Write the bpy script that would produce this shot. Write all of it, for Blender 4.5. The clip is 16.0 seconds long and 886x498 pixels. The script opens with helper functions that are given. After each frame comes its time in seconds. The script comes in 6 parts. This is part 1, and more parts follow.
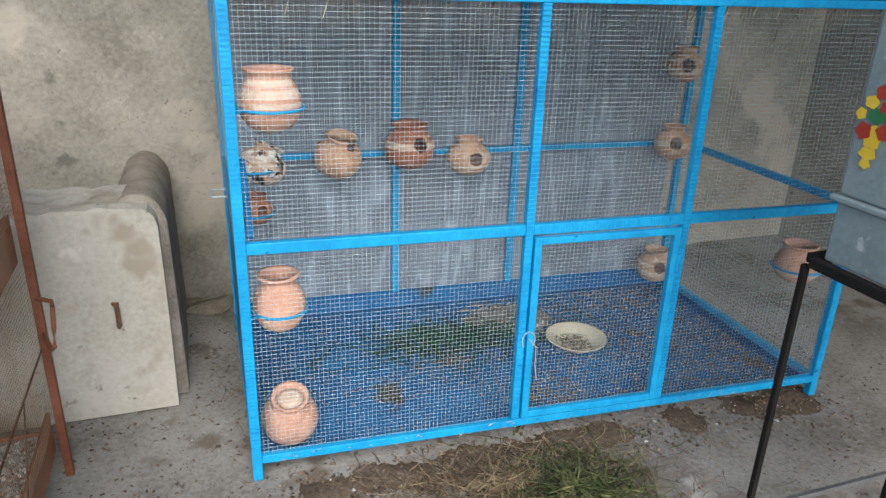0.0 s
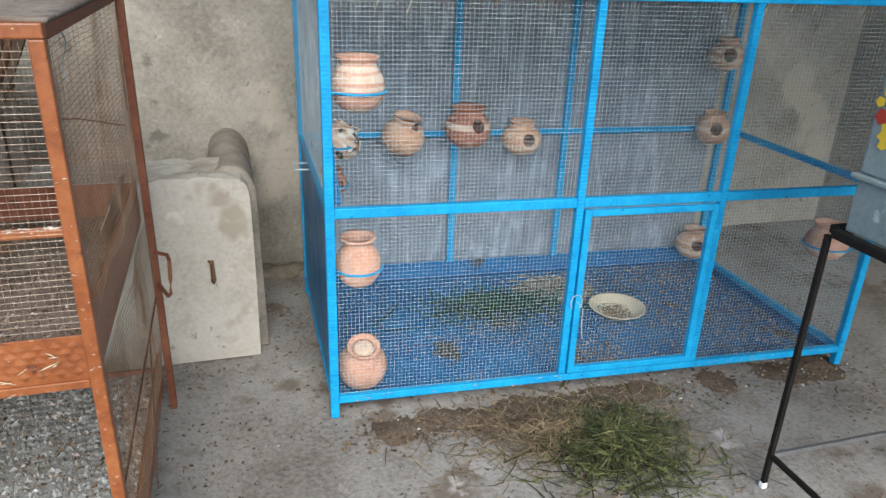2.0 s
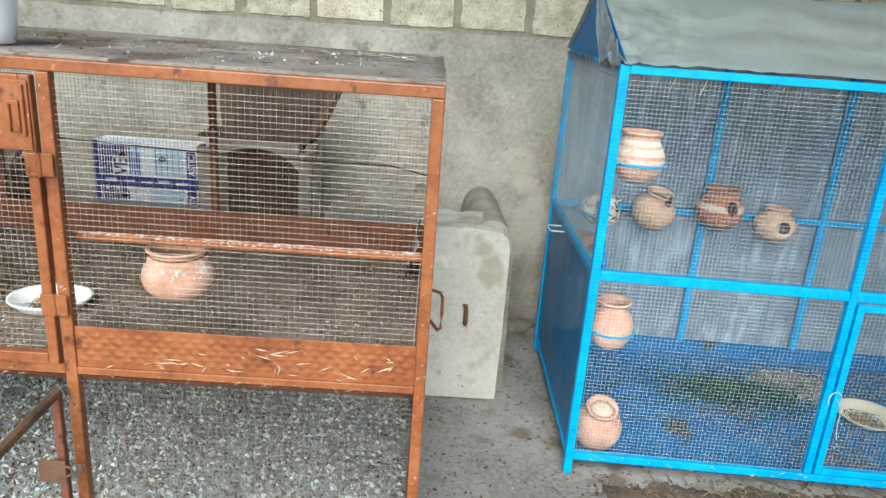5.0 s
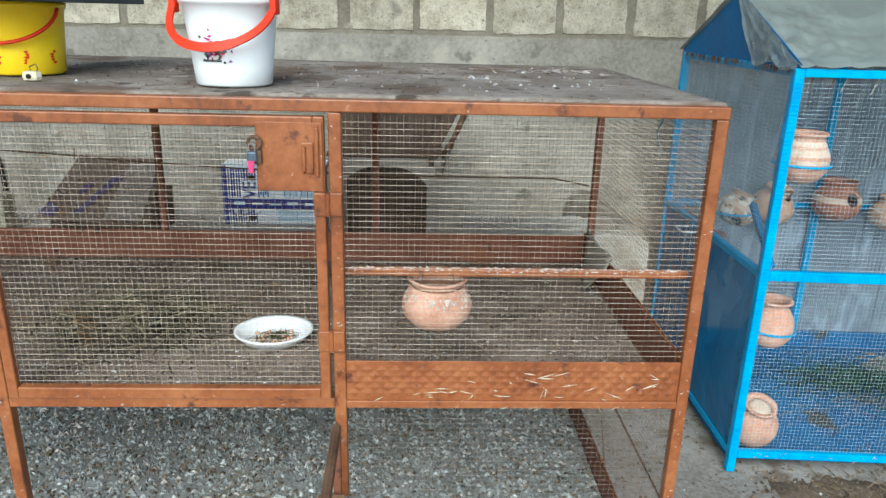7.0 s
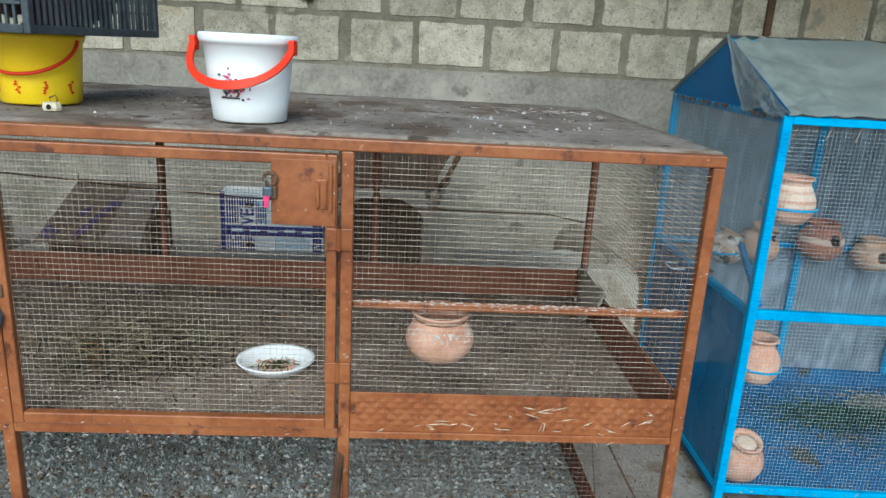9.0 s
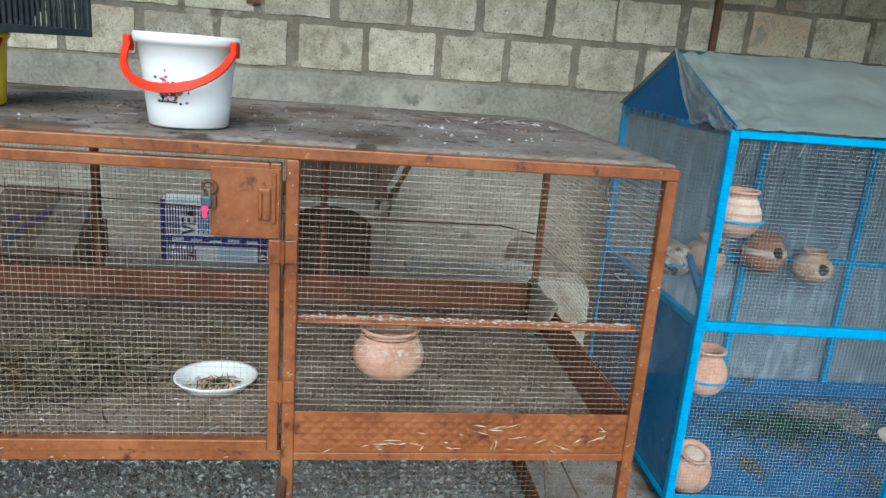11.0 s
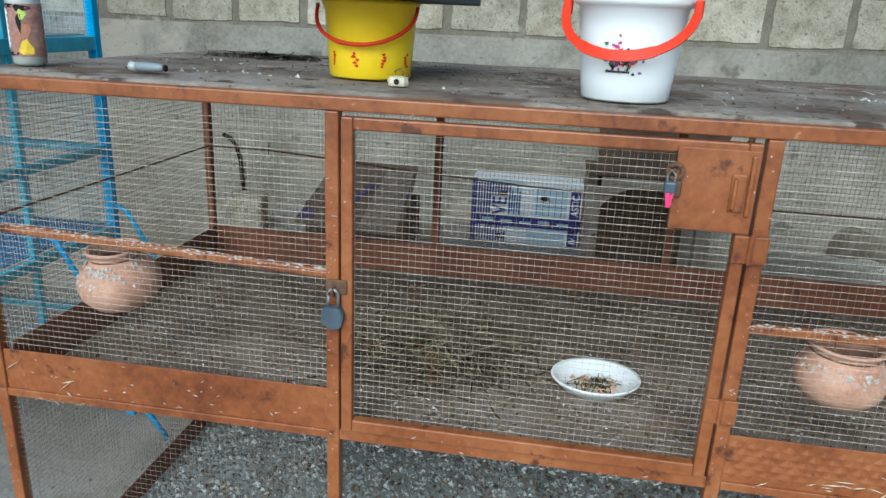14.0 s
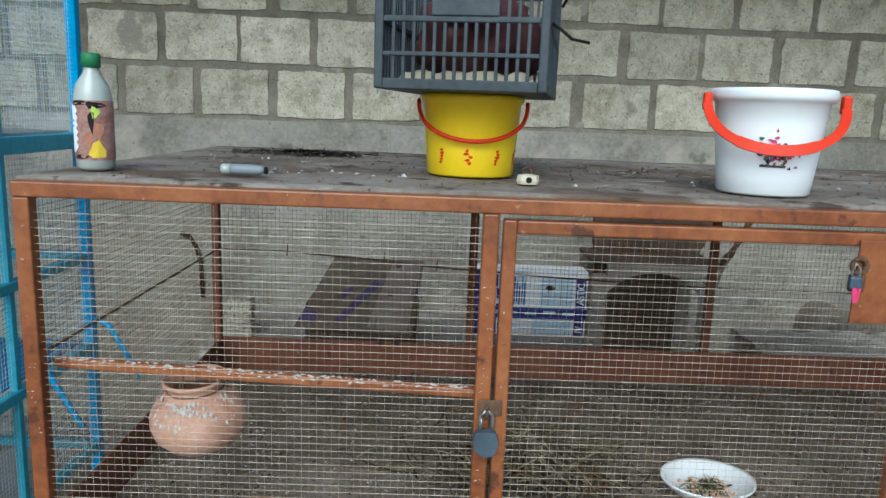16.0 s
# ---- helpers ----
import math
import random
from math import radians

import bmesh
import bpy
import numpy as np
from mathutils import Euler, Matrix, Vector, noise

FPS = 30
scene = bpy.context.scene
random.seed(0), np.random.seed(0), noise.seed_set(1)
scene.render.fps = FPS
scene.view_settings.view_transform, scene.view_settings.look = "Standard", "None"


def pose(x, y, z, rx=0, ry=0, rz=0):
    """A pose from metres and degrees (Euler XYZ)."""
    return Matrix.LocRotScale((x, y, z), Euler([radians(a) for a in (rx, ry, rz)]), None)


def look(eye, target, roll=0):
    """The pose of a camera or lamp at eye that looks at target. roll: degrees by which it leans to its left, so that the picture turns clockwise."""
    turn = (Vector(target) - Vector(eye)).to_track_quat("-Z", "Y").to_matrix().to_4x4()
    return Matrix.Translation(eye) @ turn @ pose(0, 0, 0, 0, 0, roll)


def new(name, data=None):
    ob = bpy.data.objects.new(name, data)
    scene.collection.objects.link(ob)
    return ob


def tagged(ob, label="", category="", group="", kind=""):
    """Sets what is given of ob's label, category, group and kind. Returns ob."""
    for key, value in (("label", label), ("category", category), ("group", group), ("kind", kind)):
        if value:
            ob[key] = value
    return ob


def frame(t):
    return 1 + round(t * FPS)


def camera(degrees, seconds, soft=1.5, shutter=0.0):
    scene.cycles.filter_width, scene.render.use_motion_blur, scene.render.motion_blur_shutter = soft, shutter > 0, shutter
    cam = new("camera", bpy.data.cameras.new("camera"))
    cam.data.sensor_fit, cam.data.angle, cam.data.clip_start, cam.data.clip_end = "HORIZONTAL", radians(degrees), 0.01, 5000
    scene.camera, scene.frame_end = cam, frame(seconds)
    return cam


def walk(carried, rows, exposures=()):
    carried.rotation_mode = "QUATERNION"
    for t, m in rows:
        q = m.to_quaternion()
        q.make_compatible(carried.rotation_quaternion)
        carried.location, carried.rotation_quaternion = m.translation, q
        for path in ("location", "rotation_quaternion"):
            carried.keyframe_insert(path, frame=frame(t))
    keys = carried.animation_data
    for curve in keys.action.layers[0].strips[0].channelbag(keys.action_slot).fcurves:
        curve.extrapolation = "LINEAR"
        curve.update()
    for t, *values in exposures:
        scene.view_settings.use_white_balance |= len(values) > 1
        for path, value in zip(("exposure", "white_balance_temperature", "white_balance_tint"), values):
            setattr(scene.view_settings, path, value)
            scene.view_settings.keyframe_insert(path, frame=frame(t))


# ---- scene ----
cam = camera(64.0, 16.0)
PATH = [
    (0, (1.155, -0.016, 1.496), (1.793, 1.732, 0.763), 1.9),
    (0.5, (1.069, -0.082, 1.522), (1.672, 1.712, 0.874), 0.6),
    (1, (1.016, -0.161, 1.543), (1.626, 1.618, 0.862), 0.9),
    (1.5, (0.981, -0.236, 1.557), (1.521, 1.553, 0.845), 0.8),
    (2, (0.977, -0.251, 1.543), (1.522, 1.51, 0.768), 2.1),
    (2.5, (0.972, -0.259, 1.543), (1.485, 1.514, 0.772), 2.3),
    (3, (0.962, -0.266, 1.548), (1.456, 1.525, 0.807), 2.8),
    (3.5, (0.926, -0.27, 1.545), (1.363, 1.543, 0.821), 3.0),
    (4, (0.866, -0.268, 1.54), (1.204, 1.57, 0.829), 3.2),
    (4.5, (0.791, -0.326, 1.554), (1.019, 1.569, 0.959), 3.3),
    (5, (0.679, -0.36, 1.541), (0.731, 1.542, 0.925), 4.2),
    (5.2, (0.626, -0.343, 1.537), (0.61, 1.562, 0.93), 4.2),
    (7.3, (0.022, -0.349, 1.593), (0.107, 1.548, 0.966), 1.3),
    (7.5, (-0.001, -0.359, 1.602), (0.037, 1.554, 1.018), 1.6),
    (8, (-0.027, -0.381, 1.602), (-0.066, 1.541, 1.052), 1.9),
    (8.5, (-0.011, -0.379, 1.604), (0.023, 1.541, 1.045), 2.5),
    (9, (0.024, -0.383, 1.609), (0.149, 1.535, 1.054), 3.2),
    (9.5, (0.036, -0.369, 1.606), (0.271, 1.543, 1.069), 3.3),
    (12, (0.001, -0.326, 1.601), (0.245, 1.592, 1.089), 5.2),
    (12.5, (-0.049, -0.331, 1.587), (0.143, 1.595, 1.084), 5.8),
    (13, (-0.14, -0.32, 1.572), (-0.161, 1.604, 1.026), 4.4),
    (13.5, (-0.3, -0.237, 1.558), (-0.563, 1.657, 0.972), 1.2),
    (14, (-0.435, -0.142, 1.55), (-0.718, 1.74, 0.934), 2.6),
    (14.5, (-0.48, -0.102, 1.552), (-0.693, 1.801, 0.975), 3.0),
    (15, (-0.569, -0.071, 1.54), (-0.8, 1.837, 0.988), 3.0),
    (15.5, (-0.756, -0.046, 1.541), (-0.801, 1.873, 0.981), 2.7),
    (16, (-0.914, -0.057, 1.544), (-0.885, 1.907, 1.169), 2.2),
]
walk(cam, [(t, look(eye, target, roll)) for t, eye, target, roll in PATH], [(0, 0.58, 6750, 11), (3.5, 0.78, 6600, 8), (5.2, 0.92, 6400, 3), (7.3, 0.56, 6150, 1), (8.4, 0.33, 6050, 0), (12, 0.31, 6050, 0), (13.2, 0.31, 5950, 0), (14.5, 0.29, 5850, -1), (15.4, 0.38, 5900, 0), (16, 0.12, 5900, 0)])

# ---- world and light ----
world = bpy.data.worlds.new("sky")
scene.world = world
world.use_nodes = True
wn = world.node_tree
sky = wn.nodes.new("ShaderNodeTexSky")
sky.sky_type = "NISHITA"
sky.sun_disc = False
SUN_EL, SUN_AZ = radians(37), radians(188)
sky.sun_elevation, sky.sun_rotation = SUN_EL, SUN_AZ
wn.nodes["Background"].inputs["Strength"].default_value = 0.16
wn.links.new(sky.outputs["Color"], wn.nodes["Background"].inputs["Color"])
sun = new("sun", bpy.data.lights.new("sun", "SUN"))
sun.data.energy, sun.data.angle, sun.data.color = 2.7, radians(50), (1.0, 0.985, 0.955)
sun.matrix_world = look((math.sin(SUN_AZ) * 10, math.cos(SUN_AZ) * 10, 10 * math.tan(SUN_EL)), (0, 0, 0))

# ---- materials ----


def mat(name, cols, rough=0.7, scale=6.0, fine=90.0, bump=0.25, metal=0.0, spots=(), depth=0.004, spec=0.3, vary=0.0, mid=0.5, island=False):
    """cols: two or three colours through which a two-scale noise runs; spots: (colour, scale, threshold) layers."""
    m = bpy.data.materials.new(name)
    m.use_nodes = True
    nt = m.node_tree
    b = nt.nodes["Principled BSDF"]
    geo = nt.nodes.new("ShaderNodeNewGeometry")

    def noise_node(sc, detail=5.0, rough_=0.6):
        n = nt.nodes.new("ShaderNodeTexNoise")
        n.inputs["Scale"].default_value, n.inputs["Detail"].default_value, n.inputs["Roughness"].default_value = sc, detail, rough_
        nt.links.new(geo.outputs["Position"], n.inputs["Vector"])
        return n

    n1, n2 = noise_node(scale), noise_node(fine, 3.0)
    mixv = nt.nodes.new("ShaderNodeMix")
    mixv.inputs["Factor"].default_value = 0.35
    nt.links.new(n1.outputs["Fac"], mixv.inputs["A"])
    nt.links.new(n2.outputs["Fac"], mixv.inputs["B"])
    ramp = nt.nodes.new("ShaderNodeValToRGB")
    el = ramp.color_ramp.elements
    el[0].position, el[1].position = 0.34, 0.68
    el[0].color, el[1].color = (*cols[0], 1), (*cols[-1], 1)
    if len(cols) == 3:
        e = el.new(mid)
        e.color = (*cols[1], 1)
    nt.links.new(mixv.outputs["Result"], ramp.inputs["Fac"])
    out = ramp.outputs["Color"]
    for col, sc, th in spots:
        n3 = noise_node(sc, 4.0)
        mr = nt.nodes.new("ShaderNodeMapRange")
        mr.inputs["From Min"].default_value, mr.inputs["From Max"].default_value = th, th + 0.06
        nt.links.new(n3.outputs["Fac"], mr.inputs["Value"])
        mc = nt.nodes.new("ShaderNodeMix")
        mc.data_type = "RGBA"
        nt.links.new(mr.outputs["Result"], mc.inputs["Factor"])
        nt.links.new(out, mc.inputs["A"])
        mc.inputs["B"].default_value = (*col, 1)
        out = mc.outputs["Result"]
    if vary:
        hsv = nt.nodes.new("ShaderNodeHueSaturation")
        mr = nt.nodes.new("ShaderNodeMapRange")
        mr.inputs["To Min"].default_value, mr.inputs["To Max"].default_value = 1 - vary, 1 + vary
        if island:
            nt.links.new(geo.outputs["Random Per Island"], mr.inputs["Value"])
        else:
            info = nt.nodes.new("ShaderNodeObjectInfo")
            nt.links.new(info.outputs["Random"], mr.inputs["Value"])
        nt.links.new(mr.outputs["Result"], hsv.inputs["Value"])
        nt.links.new(out, hsv.inputs["Color"])
        out = hsv.outputs["Color"]
    nt.links.new(out, b.inputs["Base Color"])
    mr = nt.nodes.new("ShaderNodeMapRange")
    mr.inputs["To Min"].default_value, mr.inputs["To Max"].default_value = max(0.05, rough - 0.12), min(1, rough + 0.15)
    nt.links.new(n1.outputs["Fac"], mr.inputs["Value"])
    nt.links.new(mr.outputs["Result"], b.inputs["Roughness"])
    b.inputs["Metallic"].default_value, b.inputs["Specular IOR Level"].default_value = metal, spec
    if bump:
        bp = nt.nodes.new("ShaderNodeBump")
        bp.inputs["Strength"].default_value, bp.inputs["Distance"].default_value = bump, depth
        nt.links.new(mixv.outputs["Result"], bp.inputs["Height"])
        nt.links.new(bp.outputs["Normal"], b.inputs["Normal"])
    return m


def film(name, col, lo, hi, scale=5.0, rough=0.25, crease=0.45, wide=0.022, spec=0.5):
    """Thin plastic: part clear, part milky, with crease highlights painted as paler streaks."""
    m = bpy.data.materials.new(name)
    m.use_nodes = True
    nt = m.node_tree
    b, o = nt.nodes["Principled BSDF"], nt.nodes["Material Output"]
    geo = nt.nodes.new("ShaderNodeNewGeometry")
    n = nt.nodes.new("ShaderNodeTexNoise")
    n.inputs["Scale"].default_value, n.inputs["Detail"].default_value, n.inputs["Distortion"].default_value = scale, 6, 1.2
    nt.links.new(geo.outputs["Position"], n.inputs["Vector"])
    mr = nt.nodes.new("ShaderNodeMapRange")
    mr.inputs["From Min"].default_value, mr.inputs["From Max"].default_value = 0.3, 0.7
    mr.inputs["To Min"].default_value, mr.inputs["To Max"].default_value = lo, hi
    nt.links.new(n.outputs["Fac"], mr.inputs["Value"])
    tr, mx = nt.nodes.new("ShaderNodeBsdfTransparent"), nt.nodes.new("ShaderNodeMixShader")
    nt.links.new(mr.outputs["Result"], mx.inputs["Fac"])
    nt.links.new(tr.outputs["BSDF"], mx.inputs[1])
    nt.links.new(b.outputs["BSDF"], mx.inputs[2])
    nt.links.new(mx.outputs["Shader"], o.inputs["Surface"])
    cr = nt.nodes.new("ShaderNodeTexNoise")
    cr.inputs["Scale"].default_value, cr.inputs["Detail"].default_value, cr.inputs["Distortion"].default_value = scale, 2, 0.25
    slant = nt.nodes.new("ShaderNodeMapping")
    slant.inputs["Rotation"].default_value, slant.inputs["Scale"].default_value = (0, radians(32), 0), (1.6, 0.6, 0.22)
    nt.links.new(geo.outputs["Position"], slant.inputs["Vector"])
    nt.links.new(slant.outputs["Vector"], cr.inputs["Vector"])
    fade = nt.nodes.new("ShaderNodeMath")
    fade.operation = "MULTIPLY"
    off, dist, line, tone = (nt.nodes.new("ShaderNodeMath"), nt.nodes.new("ShaderNodeMath"), nt.nodes.new("ShaderNodeMapRange"), nt.nodes.new("ShaderNodeMix"))
    off.operation, dist.operation, tone.data_type = "SUBTRACT", "ABSOLUTE", "RGBA"
    off.inputs[1].default_value = 0.5
    nt.links.new(cr.outputs["Fac"], off.inputs[0])
    nt.links.new(off.outputs[0], dist.inputs[0])
    nt.links.new(dist.outputs[0], line.inputs["Value"])
    line.inputs["From Max"].default_value, line.inputs["To Min"].default_value, line.inputs["To Max"].default_value = wide, crease, 0.0
    tone.inputs["A"].default_value = (*col, 1)
    tone.inputs["B"].default_value = (*[min(0.8, c * 2.2) for c in col], 1)
    nt.links.new(line.outputs["Result"], fade.inputs[0])
    nt.links.new(n.outputs["Fac"], fade.inputs[1])
    nt.links.new(fade.outputs[0], tone.inputs["Factor"])
    nt.links.new(tone.outputs["Result"], b.inputs["Base Color"])
    b.inputs["Roughness"].default_value, b.inputs["Specular IOR Level"].default_value = rough, spec
    bp = nt.nodes.new("ShaderNodeBump")
    bp.inputs["Strength"].default_value, bp.inputs["Distance"].default_value = 0.6, 0.02
    nt.links.new(n.outputs["Fac"], bp.inputs["Height"])
    nt.links.new(bp.outputs["Normal"], b.inputs["Normal"])
    return m


WHITE_DUNG = (0.62, 0.58, 0.5)
M_GROUND = mat("ground", [(0.135, 0.122, 0.105), (0.26, 0.25, 0.23), (0.37, 0.362, 0.34)], 0.9, 2.2, 60, 1.0, spots=[((0.165, 0.14, 0.113), 2.3, 0.575), ((0.39, 0.38, 0.355), 4.6, 0.65), ((0.07, 0.057, 0.045), 36, 0.635), ((0.085, 0.07, 0.055), 95, 0.63), ((0.48, 0.465, 0.43), 70, 0.69)], depth=0.010)
M_BLOCK = mat("concrete_block", [(0.29, 0.26, 0.19), (0.48, 0.443, 0.35), (0.66, 0.62, 0.515)], 0.95, 14, 110, 1.0, spots=[((0.47, 0.38, 0.265), 1.6, 0.63), ((0.29, 0.265, 0.215), 5, 0.62), ((0.24, 0.215, 0.165), 60, 0.60), ((0.19, 0.168, 0.13), 105, 0.63), ((0.68, 0.64, 0.55), 85, 0.64)], depth=0.02, vary=0.22)
M_MORTAR = mat("mortar", [(0.13, 0.115, 0.085), (0.205, 0.185, 0.143), (0.29, 0.265, 0.21)], 0.95, 7, 90, 1.0, spots=[((0.12, 0.105, 0.08), 50, 0.66), ((0.36, 0.335, 0.27), 6, 0.62)], depth=0.010)
M_SLURRY = mat("cement_wash", [(0.175, 0.165, 0.137), (0.29, 0.276, 0.238), (0.41, 0.39, 0.342)], 0.93, 2.6, 60, 1.0, spots=[((0.40, 0.37, 0.315), 1.9, 0.57), ((0.17, 0.165, 0.14), 5.5, 0.63), ((0.38, 0.36, 0.325), 17, 0.67), ((0.18, 0.168, 0.14), 34, 0.65), ((0.19, 0.175, 0.148), 80, 0.65)], depth=0.010, vary=0.05)
M_CEMENT = mat("smooth_cement", [(0.31, 0.295, 0.255), (0.41, 0.395, 0.35), (0.48, 0.465, 0.42)], 0.88, 3.2, 60, 0.6, spots=[((0.24, 0.222, 0.18), 22, 0.67), ((0.30, 0.275, 0.225), 2.4, 0.57), ((0.52, 0.505, 0.46), 6, 0.66)], depth=0.008)
M_CEMENT_ROUGH = mat("rough_cement", [(0.17, 0.15, 0.125), (0.26, 0.235, 0.20), (0.35, 0.32, 0.28)], 0.95, 9, 70, 1.0, depth=0.014)
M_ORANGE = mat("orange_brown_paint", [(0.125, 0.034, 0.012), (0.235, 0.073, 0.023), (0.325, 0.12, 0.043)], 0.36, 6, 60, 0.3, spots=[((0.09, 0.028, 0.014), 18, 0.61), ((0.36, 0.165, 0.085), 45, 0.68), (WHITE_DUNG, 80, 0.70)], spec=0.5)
# dark brown paint; also the orange steel where inner and side faces lie shaded
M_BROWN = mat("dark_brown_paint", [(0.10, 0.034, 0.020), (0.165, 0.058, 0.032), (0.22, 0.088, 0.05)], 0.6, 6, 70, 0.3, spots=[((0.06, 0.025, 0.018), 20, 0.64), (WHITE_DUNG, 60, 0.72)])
M_BLUE = mat("sky_blue_paint", [(0.002, 0.22, 0.47), (0.003, 0.30, 0.60), (0.008, 0.37, 0.68)], 0.48, 9, 70, 0.25, spots=[((0.004, 0.10, 0.25), 34, 0.67), ((0.45, 0.55, 0.58), 80, 0.75)], spec=0.22)
M_BLUE_SHEET = mat("blue_sheet", [(0.002, 0.085, 0.22), (0.003, 0.12, 0.30), (0.008, 0.16, 0.37)], 0.5, 3, 60, 0.15, spots=[((0.006, 0.06, 0.14), 9, 0.62), ((0.35, 0.42, 0.45), 70, 0.73)], spec=0.18)
# base blue holds the shade inside the aviary; the spots are dirt
M_BLUE_FLOOR = mat("shaded_dirty_blue_floor", [(0.001, 0.07, 0.21), (0.002, 0.11, 0.29), (0.006, 0.15, 0.35)], 0.62, 4, 60, 0.3, spots=[((0.05, 0.055, 0.052), 3.2, 0.60), ((0.30, 0.33, 0.33), 70, 0.73), ((0.02, 0.045, 0.07), 28, 0.67)])
M_TEAL = mat("teal_paint", [(0.03, 0.26, 0.36), (0.05, 0.34, 0.46), (0.09, 0.42, 0.52)], 0.5, 9, 70, 0.15, spots=[((0.02, 0.12, 0.17), 34, 0.68)])
M_WIRE = mat("galvanised_wire", [(0.18, 0.13, 0.09), (0.40, 0.33, 0.255), (0.64, 0.57, 0.48)], 0.5, 14, 200, 0, metal=0.1, spots=[((0.32, 0.18, 0.09), 12, 0.61)])
M_WIRE_DARK = mat("dark_wire", [(0.10, 0.08, 0.06), (0.17, 0.145, 0.12), (0.28, 0.25, 0.21)], 0.7, 14, 200, 0, metal=0.1)
M_WIRE_RUST = mat("rust_brown_wire", [(0.085, 0.05, 0.03), (0.17, 0.105, 0.065), (0.28, 0.19, 0.125)], 0.7, 14, 200, 0, metal=0.1)
M_WIRE_BLUE = mat("pale_wire", [(0.24, 0.36, 0.43), (0.38, 0.51, 0.57), (0.55, 0.64, 0.67)], 0.5, 14, 200, 0, metal=0.2)
M_CLAY = mat("fired_clay", [(0.40, 0.20, 0.13), (0.54, 0.305, 0.215), (0.62, 0.41, 0.31)], 0.8, 14, 110, 0.4, spots=[((0.64, 0.52, 0.43), 13, 0.63), ((0.30, 0.15, 0.10), 30, 0.68)], vary=0.08)
M_CLAY_PALE = mat("pale_clay", [(0.41, 0.235, 0.145), (0.54, 0.345, 0.235), (0.63, 0.45, 0.33)], 0.8, 14, 110, 0.4, spots=[((0.66, 0.58, 0.48), 15, 0.61), ((0.22, 0.14, 0.09), 30, 0.67)], vary=0.1)
M_CLAY_DUNG = mat("dung_streaked_clay", [(0.36, 0.21, 0.13), (0.47, 0.31, 0.21), (0.56, 0.42, 0.31)], 0.85, 14, 110, 0.4, spots=[((0.70, 0.68, 0.62), 26, 0.50), ((0.03, 0.027, 0.022), 30, 0.54)])
M_CLAY_RED = mat("red_clay", [(0.27, 0.11, 0.07), (0.37, 0.16, 0.10), (0.45, 0.23, 0.15)], 0.8, 14, 110, 0.3, spots=[((0.58, 0.47, 0.40), 14, 0.64)], vary=0.06)
M_CLAY_BAND = mat("whitish_slip", [(0.48, 0.34, 0.24), (0.58, 0.45, 0.35), (0.64, 0.54, 0.45)], 0.85, 18, 110, 0.3, spots=[((0.48, 0.26, 0.15), 22, 0.62)])
M_BOARD = mat("dusty_board", [(0.085, 0.066, 0.05), (0.195, 0.165, 0.138), (0.32, 0.288, 0.25)], 0.9, 4.0, 50, 0.9, spots=[((0.115, 0.08, 0.058), 2.6, 0.53), ((0.055, 0.042, 0.033), 13, 0.595), ((0.34, 0.315, 0.28), 8, 0.65), ((0.05, 0.038, 0.03), 70, 0.64), ((0.56, 0.53, 0.48), 48, 0.70)])
M_LITTER = mat("dirty_litter", [(0.07, 0.054, 0.043), (0.172, 0.136, 0.110), (0.28, 0.236, 0.198)], 0.95, 7, 110, 1.0, spots=[((0.36, 0.33, 0.29), 120, 0.67), ((0.045, 0.035, 0.029), 45, 0.62)], depth=0.01)
M_NEST = mat("dry_twigs", [(0.05, 0.042, 0.027), (0.145, 0.122, 0.078), (0.36, 0.31, 0.205)], 0.85, 20, 120, 0, vary=0.6, island=True)
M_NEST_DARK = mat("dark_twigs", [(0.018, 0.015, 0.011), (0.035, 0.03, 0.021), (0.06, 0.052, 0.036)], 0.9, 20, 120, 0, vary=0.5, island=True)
M_LEAF_DARK = mat("blackened_leaves", [(0.010, 0.009, 0.007), (0.022, 0.019, 0.014), (0.05, 0.045, 0.03)], 0.8, 20, 120, 0, vary=0.7, island=True)
M_LITTER_LOW = mat("grey_droppings_bed", [(0.15, 0.155, 0.145), (0.25, 0.26, 0.248), (0.38, 0.39, 0.378)], 0.95, 9, 90, 0.9, spots=[((0.55, 0.55, 0.54), 60, 0.63), ((0.06, 0.05, 0.042), 40, 0.64)], depth=0.01)
M_LABEL = mat("printed_label", [(0.22, 0.10, 0.08), (0.42, 0.26, 0.22)], 0.5, 40, 160, 0)
M_CLEAR = mat("cloudy_plastic", [(0.34, 0.38, 0.35), (0.44, 0.47, 0.44)], 0.2, 9, 60, 0.05, spec=0.6)
M_FLAKE = mat("droppings", [(0.09, 0.085, 0.078), (0.27, 0.265, 0.255), (0.56, 0.56, 0.55)], 0.9, 40, 150, 0, vary=0.6, island=True)
M_FLAKE_COOL = mat("cool_droppings", [(0.09, 0.095, 0.086), (0.22, 0.235, 0.225), (0.50, 0.53, 0.53)], 0.9, 40, 150, 0, vary=0.6, island=True)
M_FLAKE_DARK = mat("dark_chaff", [(0.04, 0.03, 0.022), (0.12, 0.085, 0.055), (0.26, 0.21, 0.15)], 0.9, 40, 150, 0, vary=0.6, island=True)
M_DUNG = mat("dried_dung", [(0.30, 0.24, 0.20), (0.45, 0.40, 0.36), (0.58, 0.55, 0.51)], 0.9, 60, 150, 0.2)
M_STRAW = mat("straw", [(0.09, 0.065, 0.038), (0.20, 0.15, 0.088), (0.34, 0.275, 0.175)], 0.85, 20, 120, 0, vary=0.45, island=True)
